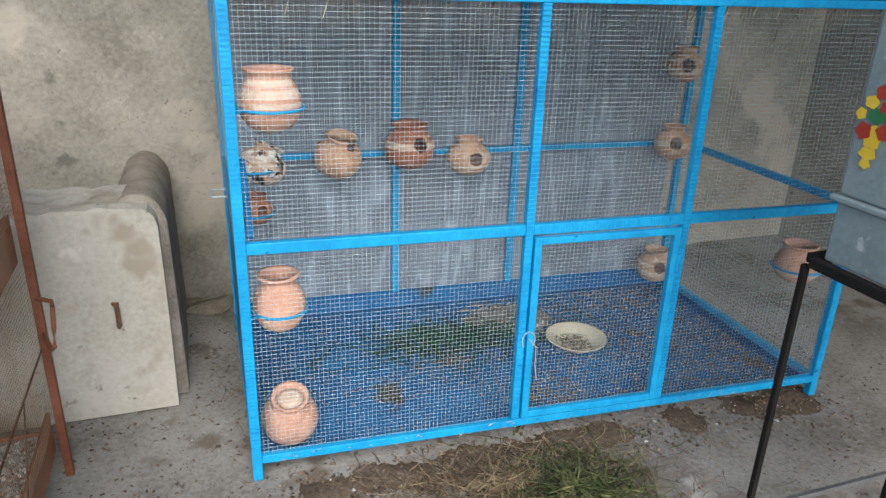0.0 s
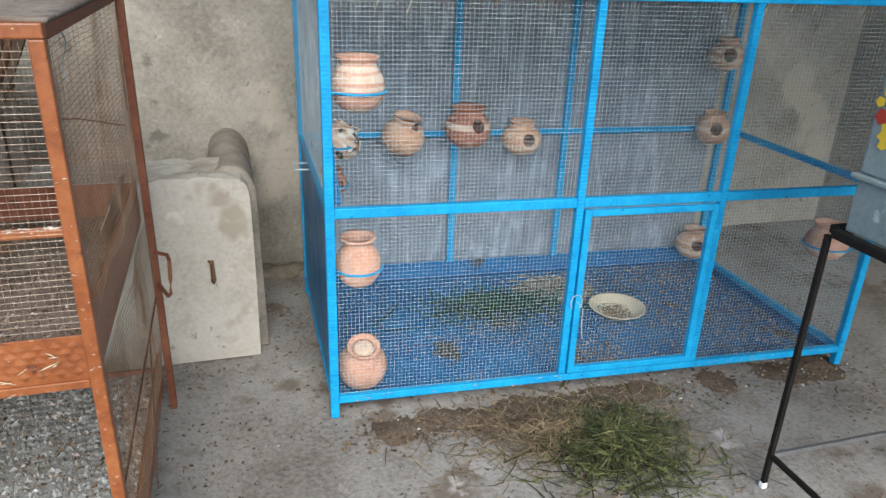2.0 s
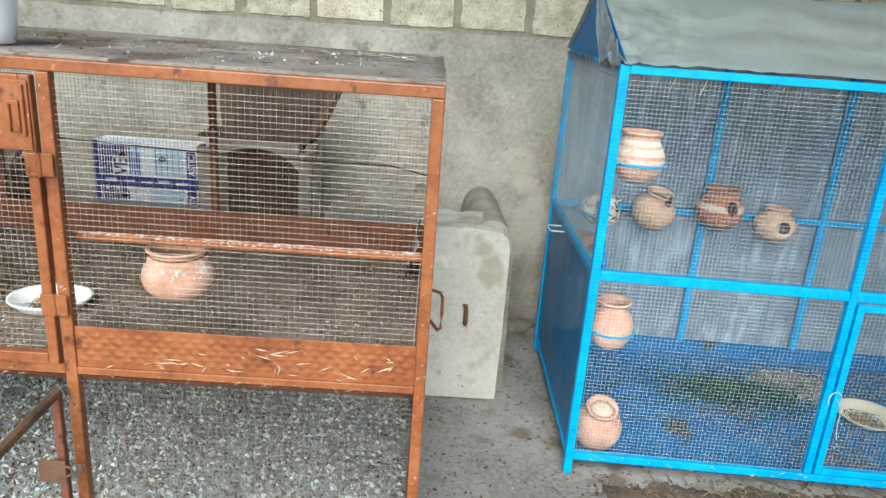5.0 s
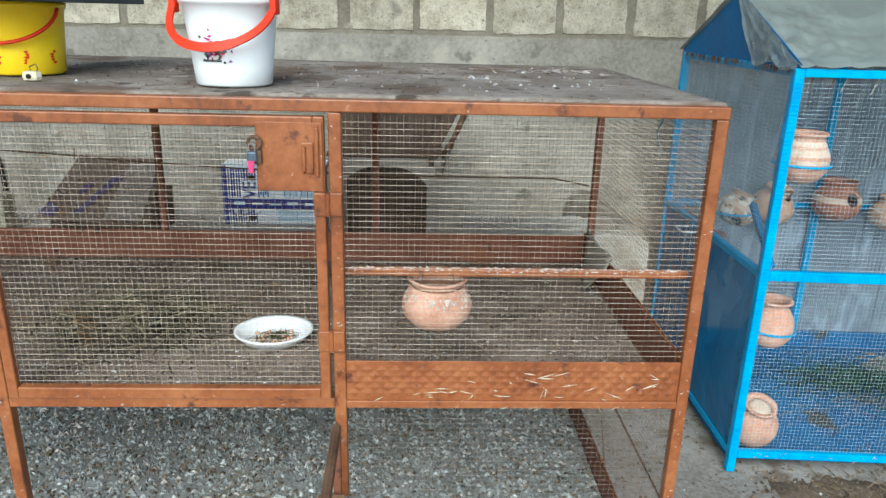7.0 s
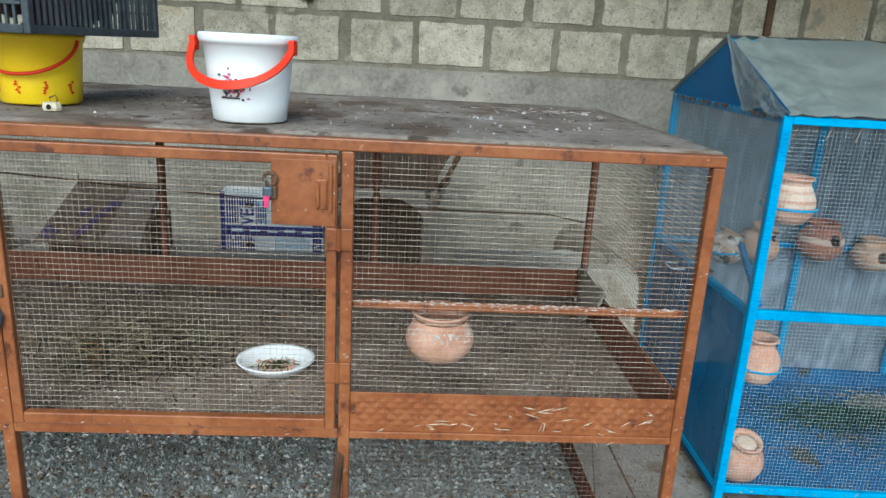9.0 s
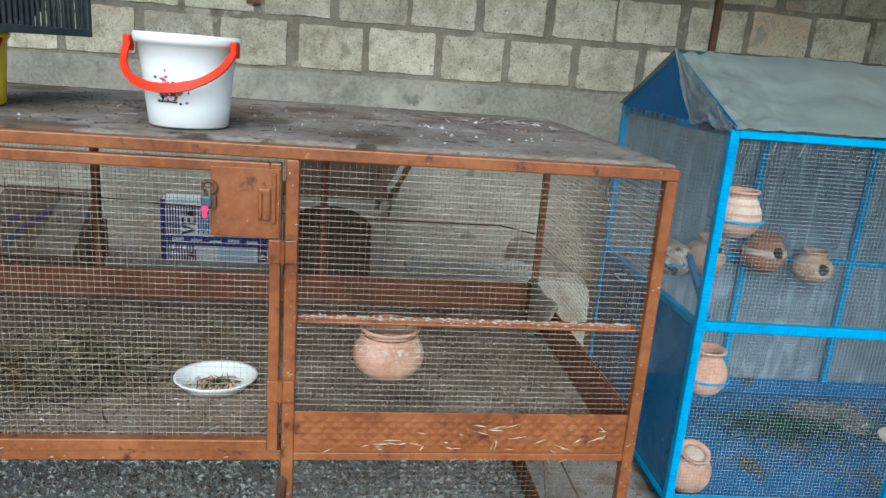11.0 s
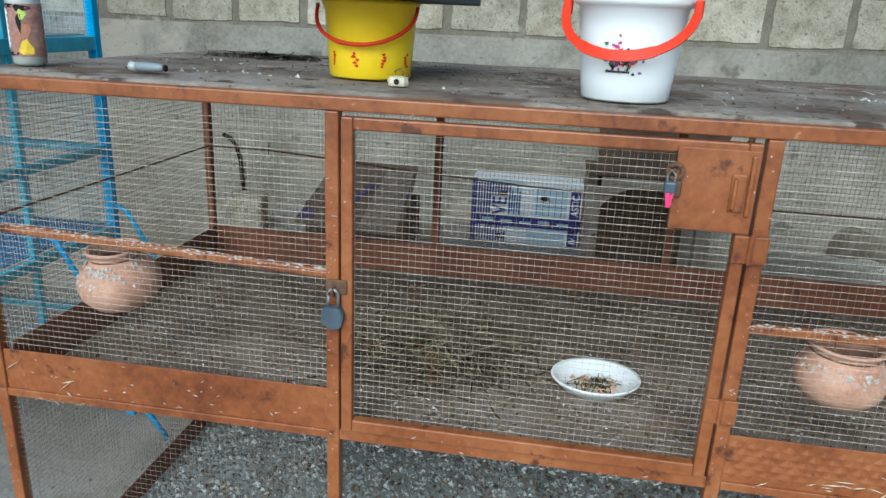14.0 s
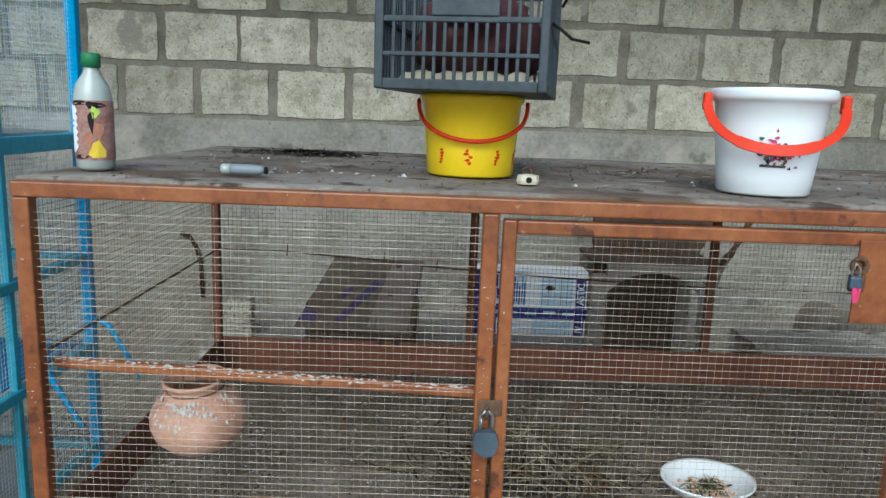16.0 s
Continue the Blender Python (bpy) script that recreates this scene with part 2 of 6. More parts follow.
M_GRASS = mat("cut_grass", [(0.02, 0.03, 0.012), (0.068, 0.082, 0.03), (0.23, 0.22, 0.095)], 0.7, 20, 120, 0, vary=0.75, island=True)
M_FODDER = mat("green_fodder", [(0.003, 0.030, 0.014), (0.008, 0.060, 0.030), (0.03, 0.12, 0.06)], 0.6, 20, 120, 0, vary=0.55, island=True)
M_WHITE = mat("white_plastic", [(0.77, 0.81, 0.83), (0.83, 0.86, 0.87)], 0.32, 5, 60, 0.05, spec=0.5)
M_RED = mat("orange_red_plastic", [(0.58, 0.028, 0.008), (0.68, 0.042, 0.012)], 0.45, 8, 60, 0.05, spec=0.25)
M_YELLOW = mat("yellow_plastic", [(0.84, 0.56, 0.008), (0.92, 0.66, 0.015)], 0.3, 6, 60, 0.05, spots=[((0.55, 0.30, 0.015), 30, 0.72)], spec=0.5)
M_GREY_PL = mat("dark_grey_plastic", [(0.028, 0.036, 0.042), (0.05, 0.063, 0.072), (0.085, 0.10, 0.108)], 0.55, 8, 60, 0.15)
M_BLACK = mat("black_iron", [(0.006, 0.0055, 0.005), (0.016, 0.014, 0.013)], 0.6, 12, 70, 0.2, spots=[((0.30, 0.28, 0.25), 45, 0.675)], spec=0.2)
M_RUST = mat("rusty_iron", [(0.05, 0.03, 0.02), (0.11, 0.06, 0.035), (0.17, 0.095, 0.055)], 0.75, 12, 90, 0.4)
M_STEEL = mat("dull_steel", [(0.25, 0.26, 0.27), (0.42, 0.43, 0.44)], 0.4, 12, 90, 0.1, metal=0.8)
M_LOCK = mat("blue_grey_lock", [(0.06, 0.085, 0.11), (0.11, 0.145, 0.18)], 0.45, 12, 90, 0.1, metal=0.3)
M_PINK = mat("pink_cloth", [(0.58, 0.03, 0.13), (0.70, 0.07, 0.20)], 0.8, 30, 120, 0.2)
M_CARD = mat("brown_cardboard", [(0.115, 0.082, 0.062), (0.165, 0.125, 0.098), (0.22, 0.172, 0.138)], 0.9, 5, 60, 0.2)
M_CARD_PALE = mat("pale_cardboard", [(0.21, 0.17, 0.14), (0.28, 0.235, 0.20), (0.34, 0.29, 0.25)], 0.9, 6, 60, 0.2, spots=[((0.10, 0.075, 0.06), 16, 0.63)])
# darker copy of the cardboard brown with shade in the colour; reused for chair boards
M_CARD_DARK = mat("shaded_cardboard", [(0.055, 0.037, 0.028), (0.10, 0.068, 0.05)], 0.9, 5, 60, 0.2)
M_BROWN_PAD = mat("brown_padding", [(0.035, 0.024, 0.019), (0.06, 0.042, 0.033), (0.085, 0.06, 0.046)], 0.9, 9, 60, 0.3)
M_PURPLE = mat("violet_tape", [(0.06, 0.045, 0.13), (0.10, 0.08, 0.20)], 0.4, 10, 60, 0.1)
M_BOXBLUE = mat("blue_print", [(0.008, 0.018, 0.15), (0.016, 0.035, 0.22)], 0.5, 10, 60, 0.1)
M_BOXWHITE = mat("white_card", [(0.66, 0.70, 0.75), (0.76, 0.79, 0.82)], 0.6, 8, 60, 0.1)
M_BOXCYAN = mat("pale_blue_print", [(0.42, 0.58, 0.70), (0.50, 0.65, 0.75)], 0.6, 8, 60, 0.1)
M_GREY_WOOD = mat("weathered_grey", [(0.24, 0.22, 0.20), (0.34, 0.32, 0.295), (0.43, 0.41, 0.38)], 0.85, 7, 70, 0.3)
M_PALE_WOOD = mat("pale_worn_wood", [(0.19, 0.168, 0.145), (0.28, 0.25, 0.218), (0.36, 0.325, 0.288)], 0.8, 7, 70, 0.3, spots=[((0.13, 0.11, 0.09), 14, 0.64)])
M_TRUNK = mat("grey_blue_tin", [(0.17, 0.225, 0.24), (0.23, 0.295, 0.31), (0.29, 0.355, 0.37)], 0.42, 3, 60, 0.1, spots=[((0.45, 0.50, 0.52), 13, 0.69)], metal=0.2, spec=0.5)
M_TUBE = mat("grey_tube_plastic", [(0.19, 0.225, 0.245), (0.26, 0.30, 0.32)], 0.45, 9, 60, 0.05)
M_CREAM = mat("cream_enamel", [(0.52, 0.47, 0.33), (0.64, 0.60, 0.46)], 0.45, 8, 60, 0.1, spots=[((0.33, 0.25, 0.15), 25, 0.66)])
M_MUSTARD = mat("yellow_paint", [(0.62, 0.42, 0.03), (0.72, 0.52, 0.05)], 0.5, 12, 60, 0.1)
M_DEEPRED = mat("red_paint", [(0.30, 0.03, 0.02), (0.42, 0.06, 0.03)], 0.5, 12, 60, 0.1)
M_GREEN = mat("green_paint", [(0.02, 0.12, 0.05), (0.03, 0.20, 0.08)], 0.5, 12, 60, 0.1)
M_LIME = mat("lime_cord", [(0.42, 0.55, 0.08), (0.52, 0.65, 0.14)], 0.5, 12, 60, 0.1)
M_MAROON = mat("dark_red_cloth", [(0.06, 0.02, 0.025), (0.13, 0.05, 0.05)], 0.9, 20, 100, 0.3)
M_VIOLET = mat("violet_print", [(0.18, 0.06, 0.22), (0.28, 0.10, 0.32)], 0.5, 30, 100, 0)
M_SAND = mat("grey_sand", [(0.11, 0.10, 0.085), (0.20, 0.185, 0.16), (0.30, 0.285, 0.25)], 0.95, 30, 160, 1.0, spots=[((0.07, 0.06, 0.05), 60, 0.62), ((0.45, 0.44, 0.41), 90, 0.66)], depth=0.008)
F_ROOF = film("milky_roof_film", (0.20, 0.235, 0.225), 0.78, 0.98, 3.0, 0.3, 0.2)
F_SIDE = film("hazy_side_film", (0.19, 0.26, 0.30), 0.14, 0.40, 4.0, 0.22)
F_BACK = film("grey_back_film", (0.225, 0.275, 0.345), 0.60, 0.96, 4.0, 0.42, 0.75, 0.045, spec=0.15)
F_SIDE_BLUE = film("blue_side_film", (0.012, 0.15, 0.33), 0.50, 0.80, 3.0, 0.3, 0.4, spec=0.25)
F_FLAP = film("loose_film", (0.20, 0.25, 0.26), 0.5, 0.92, 6.0, 0.16)
M_DIRT = mat("brown_dirt", [(0.05, 0.036, 0.026), (0.115, 0.085, 0.06), (0.19, 0.15, 0.11)], 0.95, 9, 80, 1.0, spots=[((0.04, 0.03, 0.024), 28, 0.62), ((0.30, 0.27, 0.22), 75, 0.67)], depth=0.012)

# ---- mesh helpers ----
RNG = random.Random(7)


def mesh_of(name, bm, material, smooth=False):
    me = bpy.data.meshes.new(name)
    bmesh.ops.recalc_face_normals(bm, faces=bm.faces)
    if smooth:
        for f in bm.faces:
            f.smooth = True
    bm.to_mesh(me)
    bm.free()
    for one in material if isinstance(material, (list, tuple)) else (material,):
        me.materials.append(one)
    return me


SKEW = Matrix(((1, 0, 0, 0), (-0.040, 1, 0, 0), (0, 0, 1, 0), (0, 0, 0, 1)))  # the aviary stands a little out of square


def part(name, bm, material, parent, label="", smooth=False, kind=""):
    if "aviary" in (parent.name, parent.parent.name if parent.parent else ""):
        bm.transform(SKEW)
    ob = new(name, mesh_of(name, bm, material, smooth))
    ob.parent = parent
    return tagged(ob, label, kind=kind)


def thing(name, m, label, category, group="", kind=""):
    ob = new(name)
    ob.empty_display_size = 0.05
    ob.matrix_world = m
    return tagged(ob, label, category, group, kind)


def whole(name, bm, material, m, label, category, group="", kind="", smooth=False):
    ob = new(name, mesh_of(name, bm, material, smooth))
    ob.matrix_world = m
    return tagged(ob, label, category, group, kind)


def box(bm, x0, x1, y0, y1, z0, z1, bevel=0.0, mi=0):
    v = [bm.verts.new((x, y, z)) for z in (z0, z1) for y in (y0, y1) for x in (x0, x1)]
    fs = [bm.faces.new([v[i] for i in q]) for q in ((0, 2, 3, 1), (4, 5, 7, 6), (0, 1, 5, 4), (2, 6, 7, 3), (0, 4, 6, 2), (1, 3, 7, 5))]
    for f in fs:
        f.material_index = mi
    if bevel:
        es = {e for f in fs for e in f.edges}
        bmesh.ops.bevel(bm, geom=list(es), offset=bevel, segments=2, profile=0.5, affect="EDGES")
    return v


def boxed(*dims, bevel=0.002):
    bm = bmesh.new()
    box(bm, *dims, bevel=bevel)
    return bm


def tube(bm, pts, r, seg=8, caps=True, closed=False):
    pts = [Vector(p) for p in pts]
    rings, n = [], len(pts)
    for i, p in enumerate(pts):
        a = pts[(i - 1) % n] if (closed or i) else p
        b = pts[(i + 1) % n] if (closed or i < n - 1) else p
        d = (b - a).normalized()
        up = Vector((0, 0, 1)) if abs(d.z) < 0.9 else Vector((0, 1, 0))
        s = d.cross(up).normalized()
        u = s.cross(d)
        rr = r[i] if isinstance(r, (list, tuple)) else r
        rings.append([bm.verts.new(p + (s * math.cos(2 * math.pi * k / seg) + u * math.sin(2 * math.pi * k / seg)) * rr) for k in range(seg)])
    for i in range(n if closed else n - 1):
        A, B = rings[i], rings[(i + 1) % n]
        for k in range(seg):
            bm.faces.new((A[k], A[(k + 1) % seg], B[(k + 1) % seg], B[k]))
    if caps and not closed:
        bm.faces.new(rings[0][::-1])
        bm.faces.new(rings[-1])


def ring_pts(c, r, axis="z", n=28):
    out = []
    for k in range(n):
        a, b = r * math.cos(2 * math.pi * k / n), r * math.sin(2 * math.pi * k / n)
        out.append((c[0] + a, c[1] + b, c[2]) if axis == "z" else (c[0] + a, c[1], c[2] + b) if axis == "y" else (c[0], c[1] + a, c[2] + b))
    return out


def lathe(profile, seg=36, bm=None, wob=0.0):
    """profile: (radius, height) pairs from the bottom's middle out and up; radius 0 closes."""
    bm = bm or bmesh.new()
    rings = []
    for r, z in profile:
        if r < 1e-5:
            rings.append([bm.verts.new((0, 0, z))])
        else:
            rings.append([bm.verts.new((r * (1 + wob * math.sin(2 * k * math.tau / seg + z * 30)) * math.cos(k * math.tau / seg), r * math.sin(k * math.tau / seg), z)) for k in range(seg)])
    for A, B in zip(rings, rings[1:]):
        for k in range(seg):
            a, b = (A[k], A[(k + 1) % seg]) if len(A) > 1 else (A[0], A[0])
            c, d = (B[(k + 1) % seg], B[k]) if len(B) > 1 else (B[0], B[0])
            bm.faces.new(list(dict.fromkeys((a, b, c, d))))
    return bm


def wires(o, ux, uz, w, h, pitch=0.0127, r=0.0004, wob=0.0012, seg=0.16, thin=1.0):
    """A welded wire panel: corner o, along ux by w and along uz by h; thin scales the upright wires."""
    bm = bmesh.new()
    o, ux, uz = Vector(o), Vector(ux), Vector(uz)
    nn = ux.cross(uz).normalized()

    def bulge(a, b):
        p = o + ux * a + uz * b
        return nn * (noise.noise(p * 5) * 2.2 * wob) + ux * (noise.noise(p * 7 + Vector((9, 0, 0))) * wob) + uz * (noise.noise(p * 7 + Vector((0, 9, 0))) * wob)

    def run(along, other, length, at, off):
        n = max(2, int(length / seg))
        prev = None
        for i in range(n + 1):
            s = length * i / n
            a, b = (at, s) if along == "z" else (s, at)
            c = o + ux * a + uz * b + bulge(a, b) + nn * off
            side = ux if along == "z" else uz
            q = r * thin if along == "z" else r
            cur = [bm.verts.new(c + side * q), bm.verts.new(c - side * q * 0.5 + nn * q * 0.87), bm.verts.new(c - side * q * 0.5 - nn * q * 0.87)]
            if prev:
                for k in range(3):
                    bm.faces.new((prev[k], prev[(k + 1) % 3], cur[(k + 1) % 3], cur[k]))
            prev = cur

    for i in range(1, int(w / pitch)):
        run("z", None, h, i * pitch, r)
    for i in range(1, int(h / pitch)):
        run("x", None, w, i * pitch, -r)
    return bm


def strands(n, centre, spread, length, width, lift, seed, flat=0.5, bend=0.25):
    """A loose heap of thin bent strips on the ground."""
    bm = bmesh.new()
    g = random.Random(seed)
    for _ in range(n):
        a, rad = g.uniform(0, math.tau), abs(g.gauss(0, 0.5))
        x, y = centre[0] + spread[0] * rad * math.cos(a), centre[1] + spread[1] * rad * math.sin(a)
        z = centre[2] + max(0.0, lift * (1 - rad)) * g.random() + 0.003
        t, L = g.uniform(0, math.tau), length * g.uniform(0.4, 1.2)
        d = Vector((math.cos(t), math.sin(t), g.uniform(-0.12, flat * 0.5)))
        s = Vector((-math.sin(t), math.cos(t), g.uniform(-0.4, 0.4))) * width * 0.5
        c = bend * L * g.uniform(-1, 1)
        prev = None
        for i in range(4):
            q = i / 3
            p = Vector((x, y, z)) + d * L * (q - 0.3) + s.normalized() * c * q * q - Vector((0, 0, 0.35 * L * max(0, d.z) * q * q))
            p.z = max(p.z, centre[2] + 0.002)
            k = 1 - 0.75 * q
            cur = [bm.verts.new(p + s * k), bm.verts.new(p - s * k)]
            if prev:
                bm.faces.new((prev[0], prev[1], cur[1], cur[0]))
            prev = cur
    return bm


def flakes(n, x0, x1, y0, y1, z, size, seed, rise=0.0, dens=None):
    """Scattered crumbs: small tilted wedges lying on a floor."""
    bm = bmesh.new()
    g = random.Random(seed)
    for _ in range(n):
        x, y = g.uniform(x0, x1), g.uniform(y0, y1)
        if dens and g.random() > dens(x, y):
            continue
        L, t = size * g.uniform(0.35, 1.3), g.uniform(0, math.tau)
        c, s_ = math.cos(t), math.sin(t)
        b = L * g.uniform(0.3, 0.7)
        hh = L * g.uniform(0.15, 0.4) + rise * g.random()
        v = [bm.verts.new((x + L * c * p - b * s_ * q, y + L * s_ * p + b * c * q, z + k)) for p, q, k in ((-0.5, -0.5, 0), (0.5, -0.4, 0), (0.4, 0.5, 0), (-0.4, 0.4, 0), (0.05, 0, hh))]
        for i in range(4):
            bm.faces.new((v[i], v[(i + 1) % 4], v[4]))
    return bm


def grid_sheet(nu, nv, fn):
    bm = bmesh.new()
    vs = [[bm.verts.new(fn(i / nu, j / nv)) for i in range(nu + 1)] for j in range(nv + 1)]
    for j in range(nv):
        for i in range(nu):
            bm.faces.new((vs[j][i], vs[j][i + 1], vs[j + 1][i + 1], vs[j + 1][i]))
    return bm


def wpart(name, bm, material, parent, label="", smooth=False, kind=""):
    """A part whose mesh is given in world places."""
    ob = part(name, bm, material, parent, label, smooth, kind)
    if parent.parent is None:
        ob.matrix_parent_inverse = parent.matrix_basis.inverted()
    return ob


# ---- setting ----
WALL_Y, WALL_R = 3.26, 4.62
fine_x, fine_y = np.arange(-3.4, 4.6, 0.06), np.arange(-0.6, 3.22, 0.06)
gx = np.concatenate([[-600, -60, -12, -5], fine_x, [4.9, 7, 14, 60, 600]])
gy = np.concatenate([[-600, -60, -12, -3, -1.4], fine_y, [3.6, 6, 14, 60, 600]])
bm = bmesh.new()
gv = [[bm.verts.new((x, y, min(0.0, -0.004 + 0.007 * noise.noise(Vector((x * 1.7, y * 1.7, 0))) + 0.003 * noise.noise(Vector((x * 9, y * 9, 3)))) if abs(x) < 5 and -1 < y < 3.3 else -0.004)) for x in gx] for y in gy]
for j in range(len(gy) - 1):
    for i in range(len(gx) - 1):
        bm.faces.new((gv[j][i], gv[j][i + 1], gv[j + 1][i + 1], gv[j + 1][i]))
whole("ground", bm, M_GROUND, pose(0, 0, 0), "worn grey cement yard with brown dirt patches", "ground", kind="structure", smooth=True)

bm = boxed(-3.9, WALL_R + 0.2, WALL_Y, WALL_Y + 0.2, 1.482, 2.62, bevel=0)
for f in bm.faces:
    f.material_index = 1
box(bm, -3.9, WALL_R + 0.2, WALL_Y - 0.001, WALL_Y + 0.2, -0.02, 1.482)
wall_north = whole("wall_north", bm, [M_SLURRY, M_MORTAR], pose(0, 0, 0), "rough grey concrete block wall with wide mortar joints", "wall", kind="structure")
# forward of its corner the wall is unseen, added to cut light at right
bm = boxed(WALL_R, WALL_R + 0.2, -1.5, WALL_Y, -0.02, 2.62, bevel=0)
wall_east = whole("wall_east", bm, M_SLURRY, pose(0, 0, 0), "cement-washed side wall, its unseen front added for shade", "wall", kind="structure")
# unseen wall added to cut light from the left
bm = boxed(-3.9, -3.7, 0.2, WALL_Y, -0.02, 2.62, bevel=0)
wall_west = whole("wall_west", bm, M_SLURRY, pose(0, 0, 0), "plain unseen end wall added to shade the left", "wall", kind="structure")

# slab added out of view to hold sky and sun off the wall
bm = boxed(-3.9, WALL_R + 0.2, 2.05, WALL_Y + 0.2, 2.621, 2.74, bevel=0)
# forward pieces, also unseen, darken the right side
box(bm, 1.0, 2.499, 1.4, 2.049, 2.621, 2.74)
box(bm, 2.5, WALL_R + 0.2, -0.9, 2.049, 2.621, 2.74)
whole("ceiling", bm, M_SLURRY, pose(0, 0, 0), "plain grey unseen slab added to shade the cages", "ceiling", kind="structure")

# ---- orange-brown bird cage on legs ----
OX0, OX1, OY0, OY1 = -1.565, 0.688, 1.055, 2.06
OTOP, TR_T, TR_B, FLOOR_U = 1.412, 0.850, 0.735, 0.748
LT_T, LT_B, FLOOR_L = 0.235, 0.125, 0.165
POSTS = (OX0, -0.822, -0.085, OX1)
cage = thing("bird_cage", pose(-0.43, 1.55, 0), "orange-brown steel bird cage on legs with wire mesh", "cage")


def post(x, y, z0, z1, w, mat_, parent, name="post", label=""):
    return wpart(name, boxed(x - w / 2, x + w / 2, y - w / 2, y + w / 2, z0, z1, bevel=0.003), mat_, parent, label)


W = 0.026
for x in POSTS:
    post(x, OY0 + W / 2, 0, OTOP - 0.0215, W, M_ORANGE, cage)
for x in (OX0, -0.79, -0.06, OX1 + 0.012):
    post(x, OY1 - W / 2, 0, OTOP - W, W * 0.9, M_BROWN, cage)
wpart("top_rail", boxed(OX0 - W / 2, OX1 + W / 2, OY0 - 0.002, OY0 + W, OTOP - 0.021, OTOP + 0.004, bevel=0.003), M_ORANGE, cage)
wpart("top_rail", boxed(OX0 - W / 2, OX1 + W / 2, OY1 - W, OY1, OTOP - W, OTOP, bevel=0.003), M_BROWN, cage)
# side rails in dark brown, the edge's dark shadow included in that colour
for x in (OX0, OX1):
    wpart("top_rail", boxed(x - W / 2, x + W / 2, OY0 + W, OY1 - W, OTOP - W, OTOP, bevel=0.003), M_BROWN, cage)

# trays: sheet-metal bands round the two floors
for tz0, tz1, fl in ((TR_B, TR_T, FLOOR_U), (LT_B, LT_T, FLOOR_L)):
    wpart("tray_floor", boxed(OX0 + 0.004, OX1 - 0.023, OY0 + 0.012, OY1 - 0.012, fl - 0.012, fl, bevel=0), M_LITTER if fl > 0.5 else M_LITTER_LOW, cage, "steel tray floor under dark litter")
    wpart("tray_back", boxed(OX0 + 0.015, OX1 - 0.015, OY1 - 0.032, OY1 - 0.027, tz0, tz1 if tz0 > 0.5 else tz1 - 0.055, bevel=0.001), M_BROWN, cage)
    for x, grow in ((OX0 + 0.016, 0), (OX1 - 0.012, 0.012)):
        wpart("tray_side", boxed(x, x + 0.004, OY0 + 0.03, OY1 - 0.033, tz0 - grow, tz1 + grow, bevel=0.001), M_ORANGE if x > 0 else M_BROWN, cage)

# added sheet colours the under-lit inner face darker than the orange outside
for tz0, tz1 in ((TR_B, TR_T), (LT_B, LT_T)):
    wpart("tray_lining", boxed(OX1 - 0.018, OX1 - 0.0145, OY0 + 0.03, OY1 - 0.034, tz0 + 0.014, tz1 + 0.010, bevel=0.001), M_BROWN, cage, "inner face in brown darkened for shade")
# front bands of the upper tray
rail_z = TR_B + 0.018
wpart("lower_rail", boxed(POSTS[0] + W / 2, POSTS[1] - W / 2, OY0 + 0.001, OY0 + 0.022, TR_B, rail_z, bevel=0.002), M_ORANGE, cage)
wpart("lower_rail", boxed(POSTS[1] + W / 2, POSTS[2] - W / 2, OY0 + 0.001, OY0 + 0.022, TR_B, TR_B + 0.024, bevel=0.002), M_ORANGE, cage)
wpart("lower_rail", boxed(POSTS[2] + W / 2, POSTS[3] - W / 2, OY0 + 0.001, OY0 + 0.022, TR_B, rail_z, bevel=0.002), M_ORANGE, cage)
wpart("front_panel", boxed(POSTS[0] + W / 2, POSTS[1] - W / 2, OY0 + 0.006, OY0 + 0.009, rail_z, TR_T - 0.005, bevel=0.001), M_ORANGE, cage)
bm = boxed(POSTS[2] + W / 2, POSTS[3] - W / 2, OY0 + 0.006, OY0 + 0.009, rail_z, TR_T, bevel=0.001)
kx = POSTS[2] + W / 2 + 0.015
row = 0
while kx < POSTS[3] - W / 2 - 0.012:
    for kz in range(3):
        zc = rail_z + 0.018 + kz * 0.029 + (0.0145 if row % 2 else 0)
        if zc > TR_T - 0.012:
            continue
        v = [bm.verts.new((kx + a, OY0 + 0.006 + b, zc + c)) for a, b, c in ((-0.012, 0, 0), (0, 0, 0.0115), (0.012, 0, 0), (0, 0, -0.0115), (0, -0.0022, 0))]
        for i in range(4):
            bm.faces.new((v[i], v[(i + 1) % 4], v[4]))
    kx += 0.0155
    row += 1
wpart("front_panel", bm, M_ORANGE, cage, "pressed diamond-pattern orange-brown panel")
for a, b in ((0, 1), (2, 3), (1, 2)):
    wpart("foot_rail", boxed(POSTS[a] + W / 2, POSTS[b] - W / 2, OY0 + 0.001, OY0 + 0.02, LT_B, LT_B + 0.03, bevel=0.002), M_BROWN, cage)

